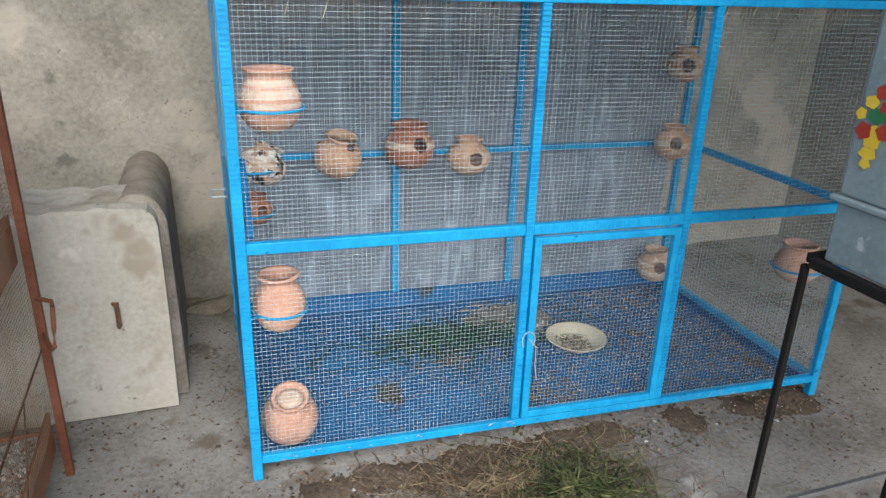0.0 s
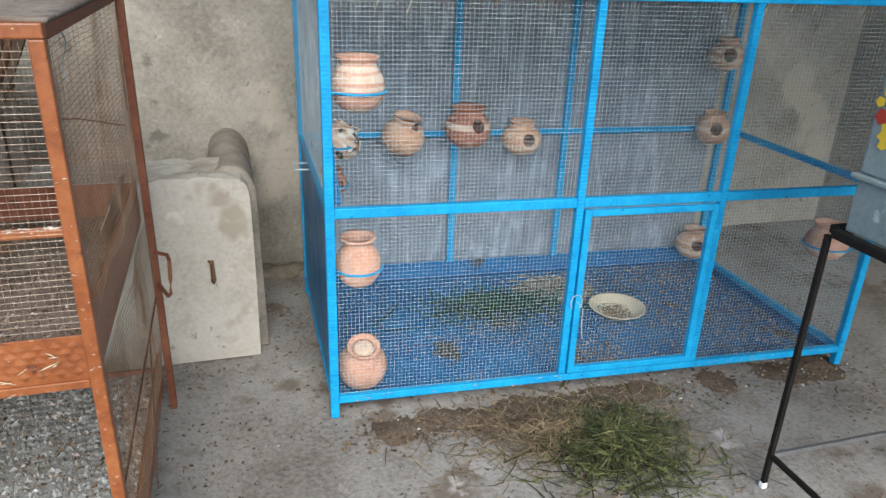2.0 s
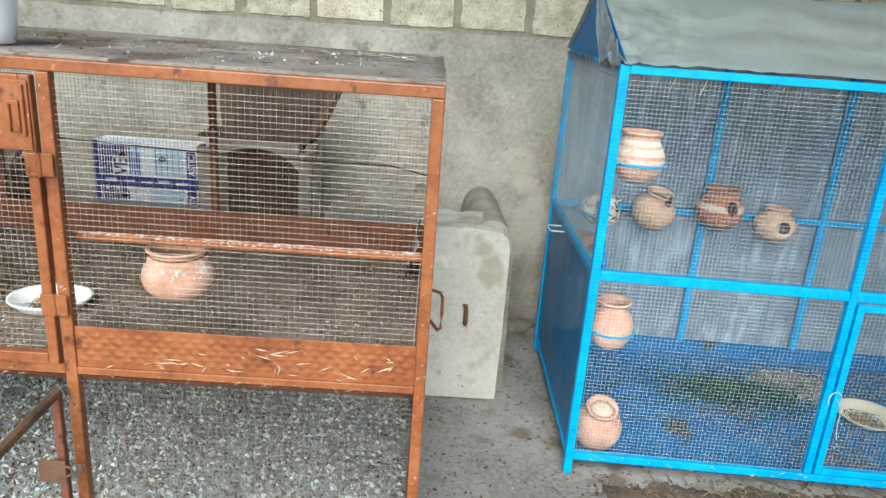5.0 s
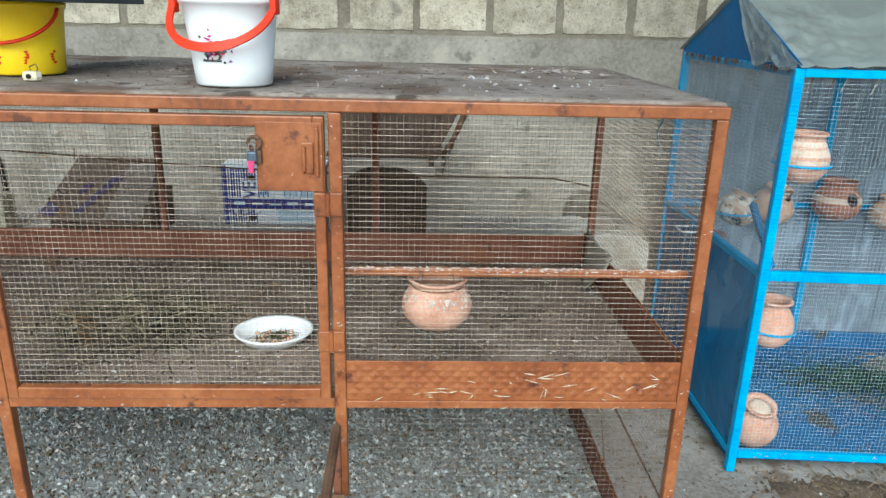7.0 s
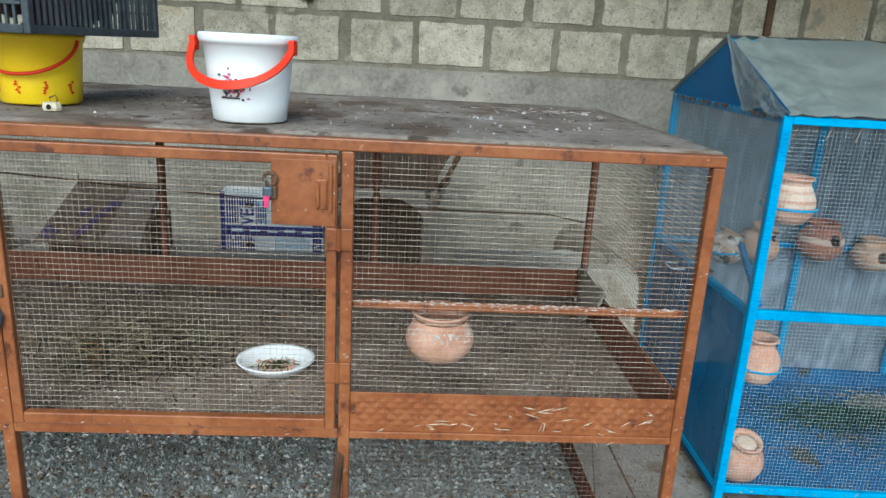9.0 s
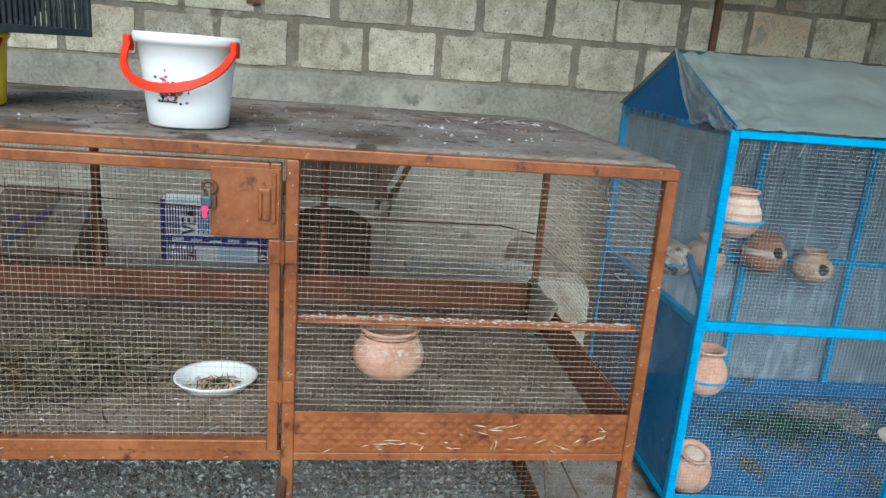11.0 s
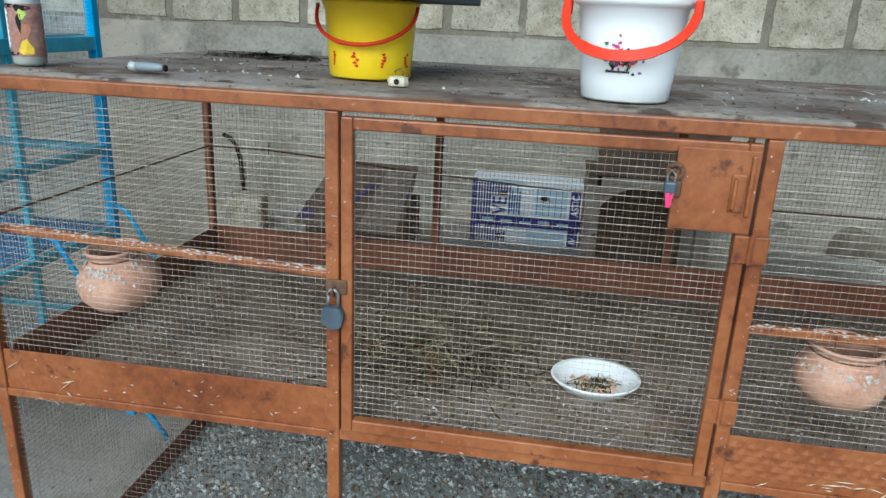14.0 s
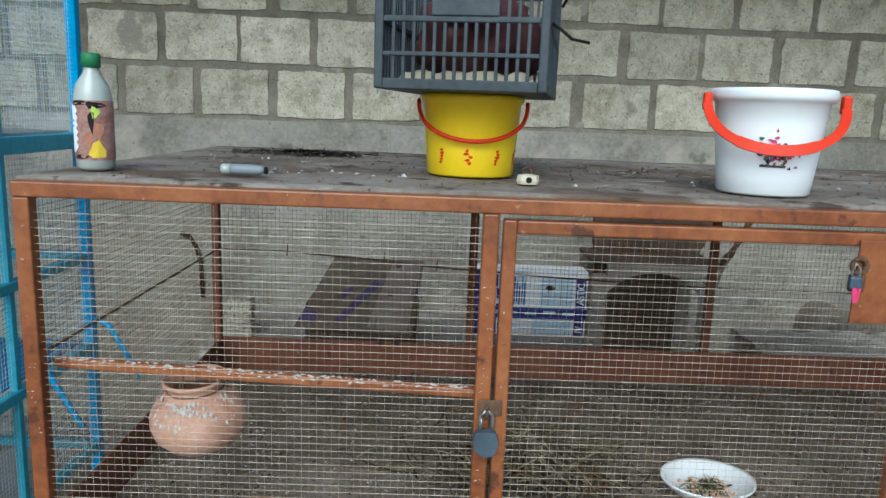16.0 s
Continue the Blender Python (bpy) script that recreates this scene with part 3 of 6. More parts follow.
def bits(n, x0, x1, z0, z1, y, seed, size):
    """Pale straws and dried splashes stuck to an upright face."""
    bm = bmesh.new()
    g_ = random.Random(seed)
    for _ in range(n):
        x, z, t = g_.uniform(x0, x1), g_.uniform(z0, z1) * g_.uniform(0.9, 1) + 0.0, g_.gauss(0, 0.5)
        z = min(max(z, z0), z1)
        L, w_ = size * g_.uniform(0.3, 1.5), g_.uniform(0.0012, 0.003)
        d_, s_ = Vector((math.cos(t), 0, math.sin(t))) * L / 2, Vector((-math.sin(t), 0, math.cos(t))) * w_ / 2
        m_ = Vector((x, y - 0.0015, z))
        v = [bm.verts.new(m_ - d_), bm.verts.new(m_ - s_), bm.verts.new(m_ + d_), bm.verts.new(m_ + s_), bm.verts.new(m_ + Vector((0, -0.002, 0)))]
        for i in range(4):
            bm.faces.new((v[i], v[(i + 1) % 4], v[4]))
    return bm


wpart("straw_bits", bits(70, POSTS[2] + 0.03, POSTS[3] - 0.03, TR_B + 0.004, TR_T - 0.01, OY0 + 0.004, 71, 0.035), M_CREAM, cage, "pale straw and dung stuck on", kind="stuff")
wpart("straw_bits", bits(60, POSTS[0] + 0.03, POSTS[1] - 0.03, TR_B + 0.004, TR_T - 0.01, OY0 + 0.004, 72, 0.010), M_DUNG, cage, "pale straw and dung stuck on", kind="stuff")
wpart("straw_bits", bits(36, POSTS[1] + 0.03, POSTS[2] - 0.03, TR_B + 0.002, TR_B + 0.05, OY0 - 0.008, 73, 0.012), M_DUNG, cage, "pale straw and dung stuck on", kind="stuff")

wpart("straw_bits", bits(16, POSTS[0] + 0.03, POSTS[0] + 0.22, TR_B + 0.004, TR_T - 0.03, OY0 + 0.004, 74, 0.04), M_CREAM, cage, "pale straw stuck on", kind="stuff")
for k, x in enumerate(POSTS):
    wpart("dung_specks", bits(26, x - 0.010, x + 0.010, 0.5, OTOP - 0.05, OY0 - 0.0005, 90 + k, 0.006), M_DUNG, cage, "small white dung specks", kind="stuff")
# wire panels
fw = (1, 0, 0)
up = (0, 0, 1)
# upright wires thinned, as light from above leaves them fainter than level ones
for a, b, z0, z1 in ((0, 1, TR_T - 0.005, OTOP - W), (2, 3, TR_T, OTOP - W)):
    wpart("wire_mesh", wires((POSTS[a] + 0.008, OY0 + 0.012, z0), fw, up, POSTS[b] - POSTS[a] - 0.016, z1 - z0, 0.0127, 0.00046, thin=0.5), M_WIRE, cage, "rusty welded wire mesh")
# lower panels take a darker wire colour than the upper ones
for a, b in ((0, 1), (2, 3)):
    wpart("wire_mesh", wires((POSTS[a] + 0.008, OY0 + 0.012, LT_B + 0.03), fw, up, POSTS[b] - POSTS[a] - 0.016, TR_B - LT_B - 0.03, 0.0127, 0.0004), M_WIRE_DARK, cage, "darker wire mesh of the lower bay")
wpart("wire_mesh", wires((OX0, OY1 - 0.014, TR_T), fw, up, OX1 - OX0, OTOP - W - TR_T, 0.0127, 0.00062), M_WIRE_RUST, cage)
for x, wb in ((OX0 + 0.004, 0.002), (OX1 + 0.004, 0.006)):
    wpart("wire_mesh", wires((x, OY0 + 0.02, TR_T), (0, 1, 0), up, OY1 - OY0 - 0.04, OTOP - W - TR_T, 0.0127, 0.0005, wb), M_WIRE_RUST, cage)
    wpart("wire_mesh", wires((x, OY0 + 0.02, LT_T), (0, 1, 0), up, OY1 - OY0 - 0.04, TR_B - LT_T, 0.0127, 0.0005, wb), M_WIRE_RUST, cage)

wpart("batten", boxed(0.33, OX1 - 0.012, OY1 + 0.002, OY1 + 0.018, 0.818, 0.838, bevel=0.002), M_BOXWHITE, cage, "pale painted batten behind the tray")
# big middle door
DX0, DX1, DZ0, DZ1 = -0.803, -0.105, 0.762, 1.383
door = wpart("cage_door", boxed(DX0, DX0 + 0.022, OY0 - 0.008, OY0 + 0.014, DZ0, DZ1, bevel=0.003), M_ORANGE, cage, "closed orange-brown mesh door")
for dims in ((DX1 - 0.022, DX1, DZ0, DZ1), (DX0 + 0.022, DX1 - 0.022, DZ1 - 0.022, DZ1), (DX0 + 0.022, DX1 - 0.022, DZ0, DZ0 + 0.026)):
    wpart("door_frame", boxed(dims[0], dims[1], OY0 - 0.008, OY0 + 0.014, dims[2], dims[3], bevel=0.003), M_ORANGE, door)
wpart("wire_mesh", wires((DX0 + 0.01, OY0 + 0.006, DZ0 + 0.01), fw, up, DX1 - DX0 - 0.02, DZ1 - DZ0 - 0.02, 0.0127, 0.00046, thin=0.6), M_WIRE, door)
bm = boxed(-0.237, -0.108, OY0 - 0.014, OY0 - 0.010, 1.236, 1.372, bevel=0.001)
hatch = wpart("hatch", bm, M_ORANGE, door, "small hinged sheet-metal hatch")
bm = bmesh.new()
tube(bm, [(-0.143, OY0 - 0.016, 1.276), (-0.143, OY0 - 0.024, 1.279), (-0.143, OY0 - 0.024, 1.327), (-0.143, OY0 - 0.016, 1.330)], 0.0035)
box(bm, -0.148, -0.125, OY0 - 0.019, OY0 - 0.014, 1.272, 1.334, 0.002)
box(bm, -0.122, -0.114, OY0 - 0.021, OY0 - 0.014, 1.265, 1.365, 0.003)
wpart("latch", bm, M_ORANGE, door)
for z in (1.208, 0.905):
    bm = bmesh.new()
    for x0, x1 in ((-0.128, -0.104), (-0.096, -0.072)):
        box(bm, x0, x1, OY0 - 0.014, OY0 - 0.008, z - 0.024, z + 0.024, 0.002)
    tube(bm, [(-0.1, OY0 - 0.012, z - 0.024), (-0.1, OY0 - 0.012, z + 0.024)], 0.005)
    wpart("hinge", bm, M_ORANGE, cage)

# side handle and lower mid bars
bm = bmesh.new()
hx = OX1 + 0.018
tube(bm, [(hx, 2.03, 0.612), (hx + 0.04, 2.0, 0.612), (hx + 0.048, 1.96, 0.608), (hx + 0.048, 1.93, 0.56), (hx + 0.046, 1.91, 0.515), (hx + 0.036, 1.92, 0.503), (hx, 2.03, 0.50)], 0.0062)
wpart("handle", bm, M_BROWN, cage, "dark brown pull handle")
bm = bmesh.new()
tube(bm, [(OX1 + 0.004, OY0 + 0.03, 0.45), (OX1 + 0.004, OY1 - 0.03, 0.45)], 0.003)
tube(bm, [(OX1 + 0.006, 1.75, 0.45), (OX1 + 0.006, 1.5, 0.1)], 0.002)
wpart("brace_wire", bm, M_RUST, cage)

# lower middle door, swung wide open towards the yard
bm = boxed(-0.098, -0.080, 0.985, 1.003, 0.10, 0.722, bevel=0.003)
ldoor = wpart("open_door", bm, M_BROWN, cage, "dark brown lower door swung open")
bm = bmesh.new()
tube(bm, [(-0.089, 0.998, 0.722), (-0.072, 0.36, 0.722)], 0.0105)
tube(bm, [(-0.072, 0.36, 0.722), (-0.072, 0.36, 0.10)], 0.0105)
tube(bm, [(-0.089, 0.998, 0.10), (-0.072, 0.36, 0.10)], 0.0105)
wpart("door_frame", bm, M_RUST, ldoor)
bm = bmesh.new()
box(bm, -0.130, -0.070, 0.965, 0.970, 0.515, 0.572, 0.003)
tube(bm, ring_pts((-0.07, 0.968, 0.545), 0.012, "y", 14), 0.003, closed=True)
wpart("hasp", bm, M_RUST, ldoor)
bm = bmesh.new()
tube(bm, [(-0.085 + 0.014 * math.cos(k), 1.03, 0.50 + 0.02 * math.sin(k * 1.3)) for k in np.linspace(0, 9, 24)], 0.0018, 5)
wpart("tie_wire", bm, M_STEEL, cage)

# wisp of plastic caught in the corner of the mesh
bm = grid_sheet(4, 12, lambda a, b: (0.668 + 0.006 * math.sin(b * 7), 1.345 + 0.016 * a * (1 - 0.5 * b) + 0.012 * math.sin(b * 4), 1.375 - 0.10 * b))
wisp = wpart("plastic_wisp", bm, M_WIRE_BLUE, cage, "pale torn strip of plastic")
wisp.modifiers.new("thick", "SOLIDIFY").thickness = 0.001
# perches
for x0, x1, z0, z1 in ((OX0 + 0.005, POSTS[1] - 0.005, 1.098, 1.066), (POSTS[2] + 0.01, OX1 - 0.004, 1.041, 1.040)):
    bm = bmesh.new()
    box(bm, x0, x1, 1.108, 1.126, -0.009, 0.009, 0.004)
    for v in bm.verts:
        v.co.z += z0 + (z1 - z0) * (v.co.x - x0) / (x1 - x0)
    perch = wpart("perch", bm, M_ORANGE, cage, "orange-brown perch bar crusted with droppings")
    bm = bmesh.new()
    g = random.Random(3)
    for _ in range(170):
        x = x0 + (x1 - x0) * g.random()
        z = z0 + (z1 - z0) * (x - x0) / (x1 - x0) + 0.009
        s = g.uniform(0.002, 0.006)
        y = g.uniform(1.107, 1.118)
        dz = g.choice((0, 0, -0.008)) * g.random()
        yy = 1.1065 if dz else y
        v = [bm.verts.new((x + a * s, yy + b * s * 0.6, z + c * s + dz)) for a, b, c in ((-1, 0, 0), (0, -0.7, 0), (1, 0, 0), (0, 0.7, 0), (0, 0, 0.5))]
        for i in range(4):
            bm.faces.new((v[i], v[(i + 1) % 4], v[4]))
    wpart("droppings", bm, M_DUNG, perch, "white droppings", kind="stuff")
# thin upper perch wires across the cage
bm = bmesh.new()
tube(bm, [(OX0 + 0.006, 1.08, 1.126), (OX0 + 0.004, 1.5, 1.122), (OX0 + 0.010, 2.028, 1.122), (-1.356, 2.03, 1.121), (-1.13, 2.03, 1.108), (-0.92, 2.03, 1.090), (-0.5, 2.03, 1.068), (0.0, 2.03, 1.052), (0.55, 2.03, 1.052), (0.672, 2.02, 1.03)], 0.0028, 6)
for x, z in ((-1.35, 1.12), (-1.06, 1.103), (-0.90, 1.088)):
    tube(bm, [(x, 2.03, z - 0.012), (x + 0.003, 2.03, z + 0.026)], 0.002, 5)
wpart("perch_wire", bm, M_RUST, cage)

# roof board
bm = grid_sheet(46, 22, lambda u, v: (OX0 - 0.02 + u * (OX1 - OX0 + 0.033), OY0 + W + 0.001 + v * 1.054, 1.4205 + 0.0022 * noise.noise(Vector((u * 9, v * 5, 0)))))
for f in list(bm.faces):
    f.smooth = True
ext = bmesh.ops.extrude_face_region(bm, geom=list(bm.faces))
for v in ext["geom"]:
    if isinstance(v, bmesh.types.BMVert):
        v.co.z = OTOP + 0.0005
whole("top_board", bm, M_BOARD, pose(0, 0, 0), "dusty grey board with droppings on the cage top", "board")

# litter in the trays
whole("litter", flakes(5200, OX0 + 0.03, OX1 - 0.03, OY0 + 0.02, OY1 - 0.04, FLOOR_U, 0.011, 11, 0.002), M_FLAKE_DARK, pose(0, 0, 0), "dark seed husks and droppings on the tray", "litter", kind="stuff")
whole("litter", flakes(2600, OX0 + 0.03, OX1 - 0.03, OY0 + 0.02, OY1 - 0.04, FLOOR_U, 0.008, 14, 0.0, lambda x, y: 0.3 + 0.7 * (noise.noise(Vector((x * 5, y * 5, 2))) > 0.1)), M_FLAKE, pose(0, 0, 0), "pale seed husks scattered on the tray", "litter", kind="stuff")
whole("litter", flakes(11000, OX0 + 0.03, OX1 - 0.03, OY0 + 0.02, OY1 - 0.04, FLOOR_L, 0.020, 12, 0.004), M_FLAKE_COOL, pose(0, 0, 0), "thick grey and white droppings on the lower tray", "litter", kind="stuff")
whole("litter", flakes(900, OX0 + 0.03, OX1 - 0.03, OY0 + 0.02, OY1 - 0.04, FLOOR_L + 0.002, 0.019, 16, 0.004, lambda x, y: 0.4 + noise.noise(Vector((x * 4, y * 4, 6)))), M_DUNG, pose(0, 0, 0), "white dried droppings and feathers on the tray", "litter", kind="stuff")
whole("litter", flakes(3000, OX0 + 0.03, OX1 - 0.03, OY0 + 0.02, OY1 - 0.04, FLOOR_L + 0.001, 0.016, 13, 0.004), M_FLAKE_DARK, pose(0, 0, 0), "dark chaff on the lower tray", "litter", kind="stuff")
# dark under-strands put the shade of the nest's gaps into colour
whole("twig_nest", strands(620, (-0.68, 1.47, FLOOR_U), (0.25, 0.20), 0.15, 0.006, 0.05, 6, bend=0.4), M_NEST_DARK, pose(0, 0, 0), "dark twigs as shaded gaps under the dry heap", "twigs", kind="stuff")
whole("twig_nest", strands(820, (-0.68, 1.46, FLOOR_U + 0.008), (0.27, 0.20), 0.19, 0.0042, 0.09, 5), M_NEST, pose(0, 0, 0), "loose heap of dry brown twigs on the tray", "twigs", kind="stuff")

whole("straw_wisp", strands(22, (0.36, 1.50, FLOOR_U), (0.13, 0.10), 0.13, 0.0028, 0.02, 9, bend=0.7), M_NEST_DARK, pose(0, 0, 0), "dark curled wisp of straw on the tray", "straw", kind="stuff")
whole("straw_scatter", strands(90, (-0.4, 1.5, FLOOR_L), (1.1, 0.45), 0.10, 0.0025, 0.01, 10, bend=0.6), M_STRAW, pose(0, 0, 0), "loose straws over the lower tray", "straw", kind="stuff")
whole("straw_scatter", strands(120, (-0.4, 1.5, FLOOR_U), (1.1, 0.45), 0.07, 0.002, 0.006, 15, bend=0.6), M_STRAW, pose(0, 0, 0), "loose straws over the upper tray", "straw", kind="stuff")

# ---- clay pots ----
def pot_shape(w, h, neck, hole=None, hole_r=0.022, wob=0.0, rim=1.0):
    """A round-bellied clay pot, standing on z = 0, w wide and h high; hole: a unit direction in which the belly is pierced."""
    R = w / 2
    prof = [(0, 0.0), (R * 0.36, 0.004 * h / 0.15), (R * 0.70, h * 0.11), (R * 0.93, h * 0.27), (R, h * 0.44), (R * 0.97, h * 0.58), (R * 0.85, h * 0.71), (max(neck * 1.08, R * 0.6), h * 0.805), (neck * 0.98, h * 0.85), (neck * 1.0, h * 0.92), (neck * 1.14 * rim, h * 0.965), (neck * 1.12 * rim, h), (neck * 1.0, h * 0.99), (neck * 0.88, h * 0.94), (neck * 0.86, h * 0.82), (R * 0.78, h * 0.68), (R * 0.9, h * 0.54), (R * 0.93, h * 0.42), (R * 0.87, h * 0.28), (R * 0.66, h * 0.14), (0, h * 0.06)]
    # refine
    fine_p = []
    for a, b in zip(prof, prof[1:]):
        fine_p += [a, ((a[0] + b[0]) / 2, (a[1] + b[1]) / 2)]
    fine_p.append(prof[-1])
    bm = lathe(fine_p, 44, wob=wob)
    if hole:
        ax = Vector(hole).normalized()
        o = Vector((0, 0, h * 0.5))
        gone = []
        for f in bm.faces:
            c = f.calc_center_median() - o
            along = c.dot(ax)
            if along > 0 and (c - ax * along).length < hole_r:
                gone.append(f)
        bmesh.ops.delete(bm, geom=gone, context="FACES")
        edge = [e for e in bm.edges if e.is_boundary]
        for v in {v for e in edge for v in e.verts}:
            c = v.co - o
            along = c.dot(ax)
            rad = c - ax * along
            if rad.length > 1e-4:
                v.co = o + ax * along + rad.normalized() * hole_r
        if edge:
            try:
                bmesh.ops.bridge_loops(bm, edges=edge)
            except RuntimeError:
                pass
    return bm


def clay_pot(m, w, h, neck, material, label, hole=None, hole_r=0.022, bands=(), group="nest pots", rim=1.0):
    """material bands: heights (as shares of h) between which the pale slip runs."""
    bm = pot_shape(w, h, neck, hole, hole_r, 0.008, rim)
    for f in bm.faces:
        z = f.calc_center_median().z / h
        f.material_index = 1 if any(a < z < b for a, b in bands) else 0
        f.smooth = True
    return whole("clay_pot", bm, [material, M_CLAY_BAND], m, label, "pot", group, smooth=True)


# two pots wired under the perches of the orange cage
def hung_pot(m, w, h, neck, label, ties):
    ob = clay_pot(m, w, h, neck, M_CLAY, label, group="pots in the orange cage")
    bm = bmesh.new()
    inv = m.inverted()
    for p in ties:
        q = inv @ Vector(p)
        r = Vector((q.x, q.y, 0)).normalized() * neck * 0.98
        tube(bm, [tuple(q), (r.x, r.y, h * 0.87)], 0.0013, 5)
    tube(bm, ring_pts((0, 0, h * 0.865), neck * 1.0, "z"), 0.0016, 5, closed=True)
    part("hanging_wire", bm, M_RUST, ob)
    bm = bmesh.new()
    g_ = random.Random(int(w * 1000))
    for _ in range(90):
        a, b_, s_ = g_.gauss(-math.pi / 2, 0.9), g_.random(), g_.uniform(0.0015, 0.005)
        zz = h * (0.80 - 0.26 * b_ * b_)
        rr = w / 2 * (0.66 + 0.32 * b_) + 0.001
        c_ = Vector((rr * math.cos(a), rr * math.sin(a), zz))
        side_, up_ = Vector((-math.sin(a), math.cos(a), 0)), Vector((-0.5 * math.cos(a), -0.5 * math.sin(a), 0.85))
        v = [bm.verts.new(c_ + side_ * p * s_ + up_ * q * s_ * 1.4) for p, q in ((-1, 0), (0, -1), (1, 0), (0, 1))]
        v.append(bm.verts.new(c_ + Vector((math.cos(a), math.sin(a), 0.6)) * 0.0014))
        for i in range(4):
            bm.faces.new((v[i], v[(i + 1) % 4], v[4]))
    part("dropping_crust", bm, M_DUNG, ob, "white droppings on the shoulder", kind="stuff")
    return ob


hung_pot(pose(0.128, 1.152, 0.893, 0, 0, 0), 0.160, 0.124, 0.060, "orange clay pot wired under a perch", ((0.095, 1.117, 1.036), (0.16, 1.117, 1.036)))
hung_pot(pose(-1.326, 1.165, 0.922, 4, -3, 0), 0.170, 0.142, 0.050, "round pale orange clay pot under a perch", ((-1.34, 1.117, 1.082), (-1.27, 1.117, 1.08)))

# food bowl
oval = thing("food_bowl", pose(-0.292, 1.375, FLOOR_U, 0, 0, 6), "shallow oval white bowl with scraps of food", "bowl")
bm = lathe([(0, 0.004), (0.055, 0.004), (0.075, 0.012), (0.095, 0.030), (0.102, 0.034), (0.103, 0.030), (0.097, 0.024), (0.078, 0.004), (0.058, 0.0), (0, 0.0)], 40)
bm.transform(Matrix.Diagonal((1.0, 0.86, 1, 1)))
part("dish", bm, M_WHITE, oval, smooth=True)
bm = strands(70, (0, 0, 0.006), (0.06, 0.05), 0.05, 0.004, 0.012, 21)
part("greens", bm, M_GRASS, oval, "wilted green leaf scraps", kind="stuff")
part("peelings", flakes(90, -0.05, 0.05, -0.04, 0.04, 0.007, 0.014, 22, 0.004), M_CLAY, oval, "orange peelings", kind="stuff")

# ---- things on the cage top ----
TOP = 1.4235
bucket = thing("bucket", pose(-0.316, 1.235, TOP, 0, 0, -14), "white plastic bucket with red handle and flower print", "bucket")
bucket.scale = (1, 1, 0.965)
bm = lathe([(0, 0.004), (0.070, 0.004), (0.074, 0.0), (0.079, 0.004), (0.083, 0.04), (0.091, 0.12), (0.096, 0.168), (0.103, 0.170), (0.105, 0.176), (0.106, 0.184), (0.104, 0.190), (0.100, 0.191), (0.096, 0.188), (0.094, 0.165), (0.088, 0.1), (0.078, 0.012), (0, 0.010)], 56)
part("pail", bm, M_WHITE, bucket, smooth=True)
bm = bmesh.new()
arc = []
for k in range(33):
    a = math.pi * k / 32
    arc.append((-0.113 * math.cos(a), -0.030 - 0.088 * math.sin(a), 0.172 - 0.088 * math.sin(a) ** 0.8))
for i in range(32):
    p, q = Vector(arc[i]), Vector(arc[i + 1])
    grip = 0.0095 if 9 < i < 22 else 0.0078
    if i == 0:
        ringv = None
    d = (q - p).normalized()
    n_ = Vector((0, -1, 0.25)).normalized()
    s = d.cross(n_).normalized()
    cur = [bm.verts.new(p + s * grip + n_ * 0.003), bm.verts.new(p - s * grip + n_ * 0.003), bm.verts.new(p - s * grip - n_ * 0.003), bm.verts.new(p + s * grip - n_ * 0.003)]
    if ringv:
        for k in range(4):
            bm.faces.new((ringv[k], ringv[(k + 1) % 4], cur[(k + 1) % 4], cur[k]))
    ringv = cur
for sx in (-1, 1):
    box(bm, sx * 0.113 - 0.007, sx * 0.113 + 0.007, -0.040, -0.018, 0.150, 0.182, 0.003)
part("handle", bm, M_RED, bucket, "orange-red plastic bail handle", smooth=False)


def decal(parent, name, items, rad, ang0, mats, taper=0.0):
    """Thin printed patches on a round wall: items of (angle, height, size x, size z, material index)."""
    bm = bmesh.new()
    for a, z, sx, sz, mi in items:
        r = rad(z) + 0.0008
        n = 9
        c = bm.verts.new((r * math.cos(ang0 + a), r * math.sin(ang0 + a), z))
        ringv = []
        for k in range(n):
            t = math.tau * k / n
            wv = 1 + 0.25 * math.sin(3 * t + a * 40)
            aa, zz = ang0 + a + sx * wv * math.cos(t) / r, z + sz * wv * math.sin(t)
            ringv.append(bm.verts.new(((rad(zz) + 0.0008) * math.cos(aa), (rad(zz) + 0.0008) * math.sin(aa), zz)))
        for k in range(n):
            f = bm.faces.new((c, ringv[k], ringv[(k + 1) % n]))
            f.material_index = mi
    ob = part(name, bm, mats, parent)
    return ob


g = random.Random(5)
items = [(g.gauss(0, 0.15), g.gauss(0.078, 0.012), g.uniform(0.0015, 0.0045), g.uniform(0.0012, 0.004), g.choice((0, 0, 1, 2, 3, 4))) for _ in range(90)]
items += [(-0.30 + 0.035 * k, 0.055, 0.0015, 0.0025, 4) for k in range(14)]
decal(bucket, "flower_print", items, lambda z: 0.0795 + 0.107 * z, radians(-88), [M_VIOLET, M_PINK, M_GREEN, M_DEEPRED, M_BLACK])

yb = thing("bucket", pose(-0.844, 1.40, TOP), "yellow plastic bucket with a thin red handle", "bucket")
bm = lathe([(0, 0.004), (0.078, 0.004), (0.083, 0.0), (0.087, 0.004), (0.091, 0.05), (0.098, 0.14), (0.104, 0.148), (0.104, 0.158), (0.100, 0.159), (0.096, 0.14), (0.084, 0.012), (0, 0.010)], 52)
part("pail", bm, M_YELLOW, yb, smooth=True)
bm = bmesh.new()
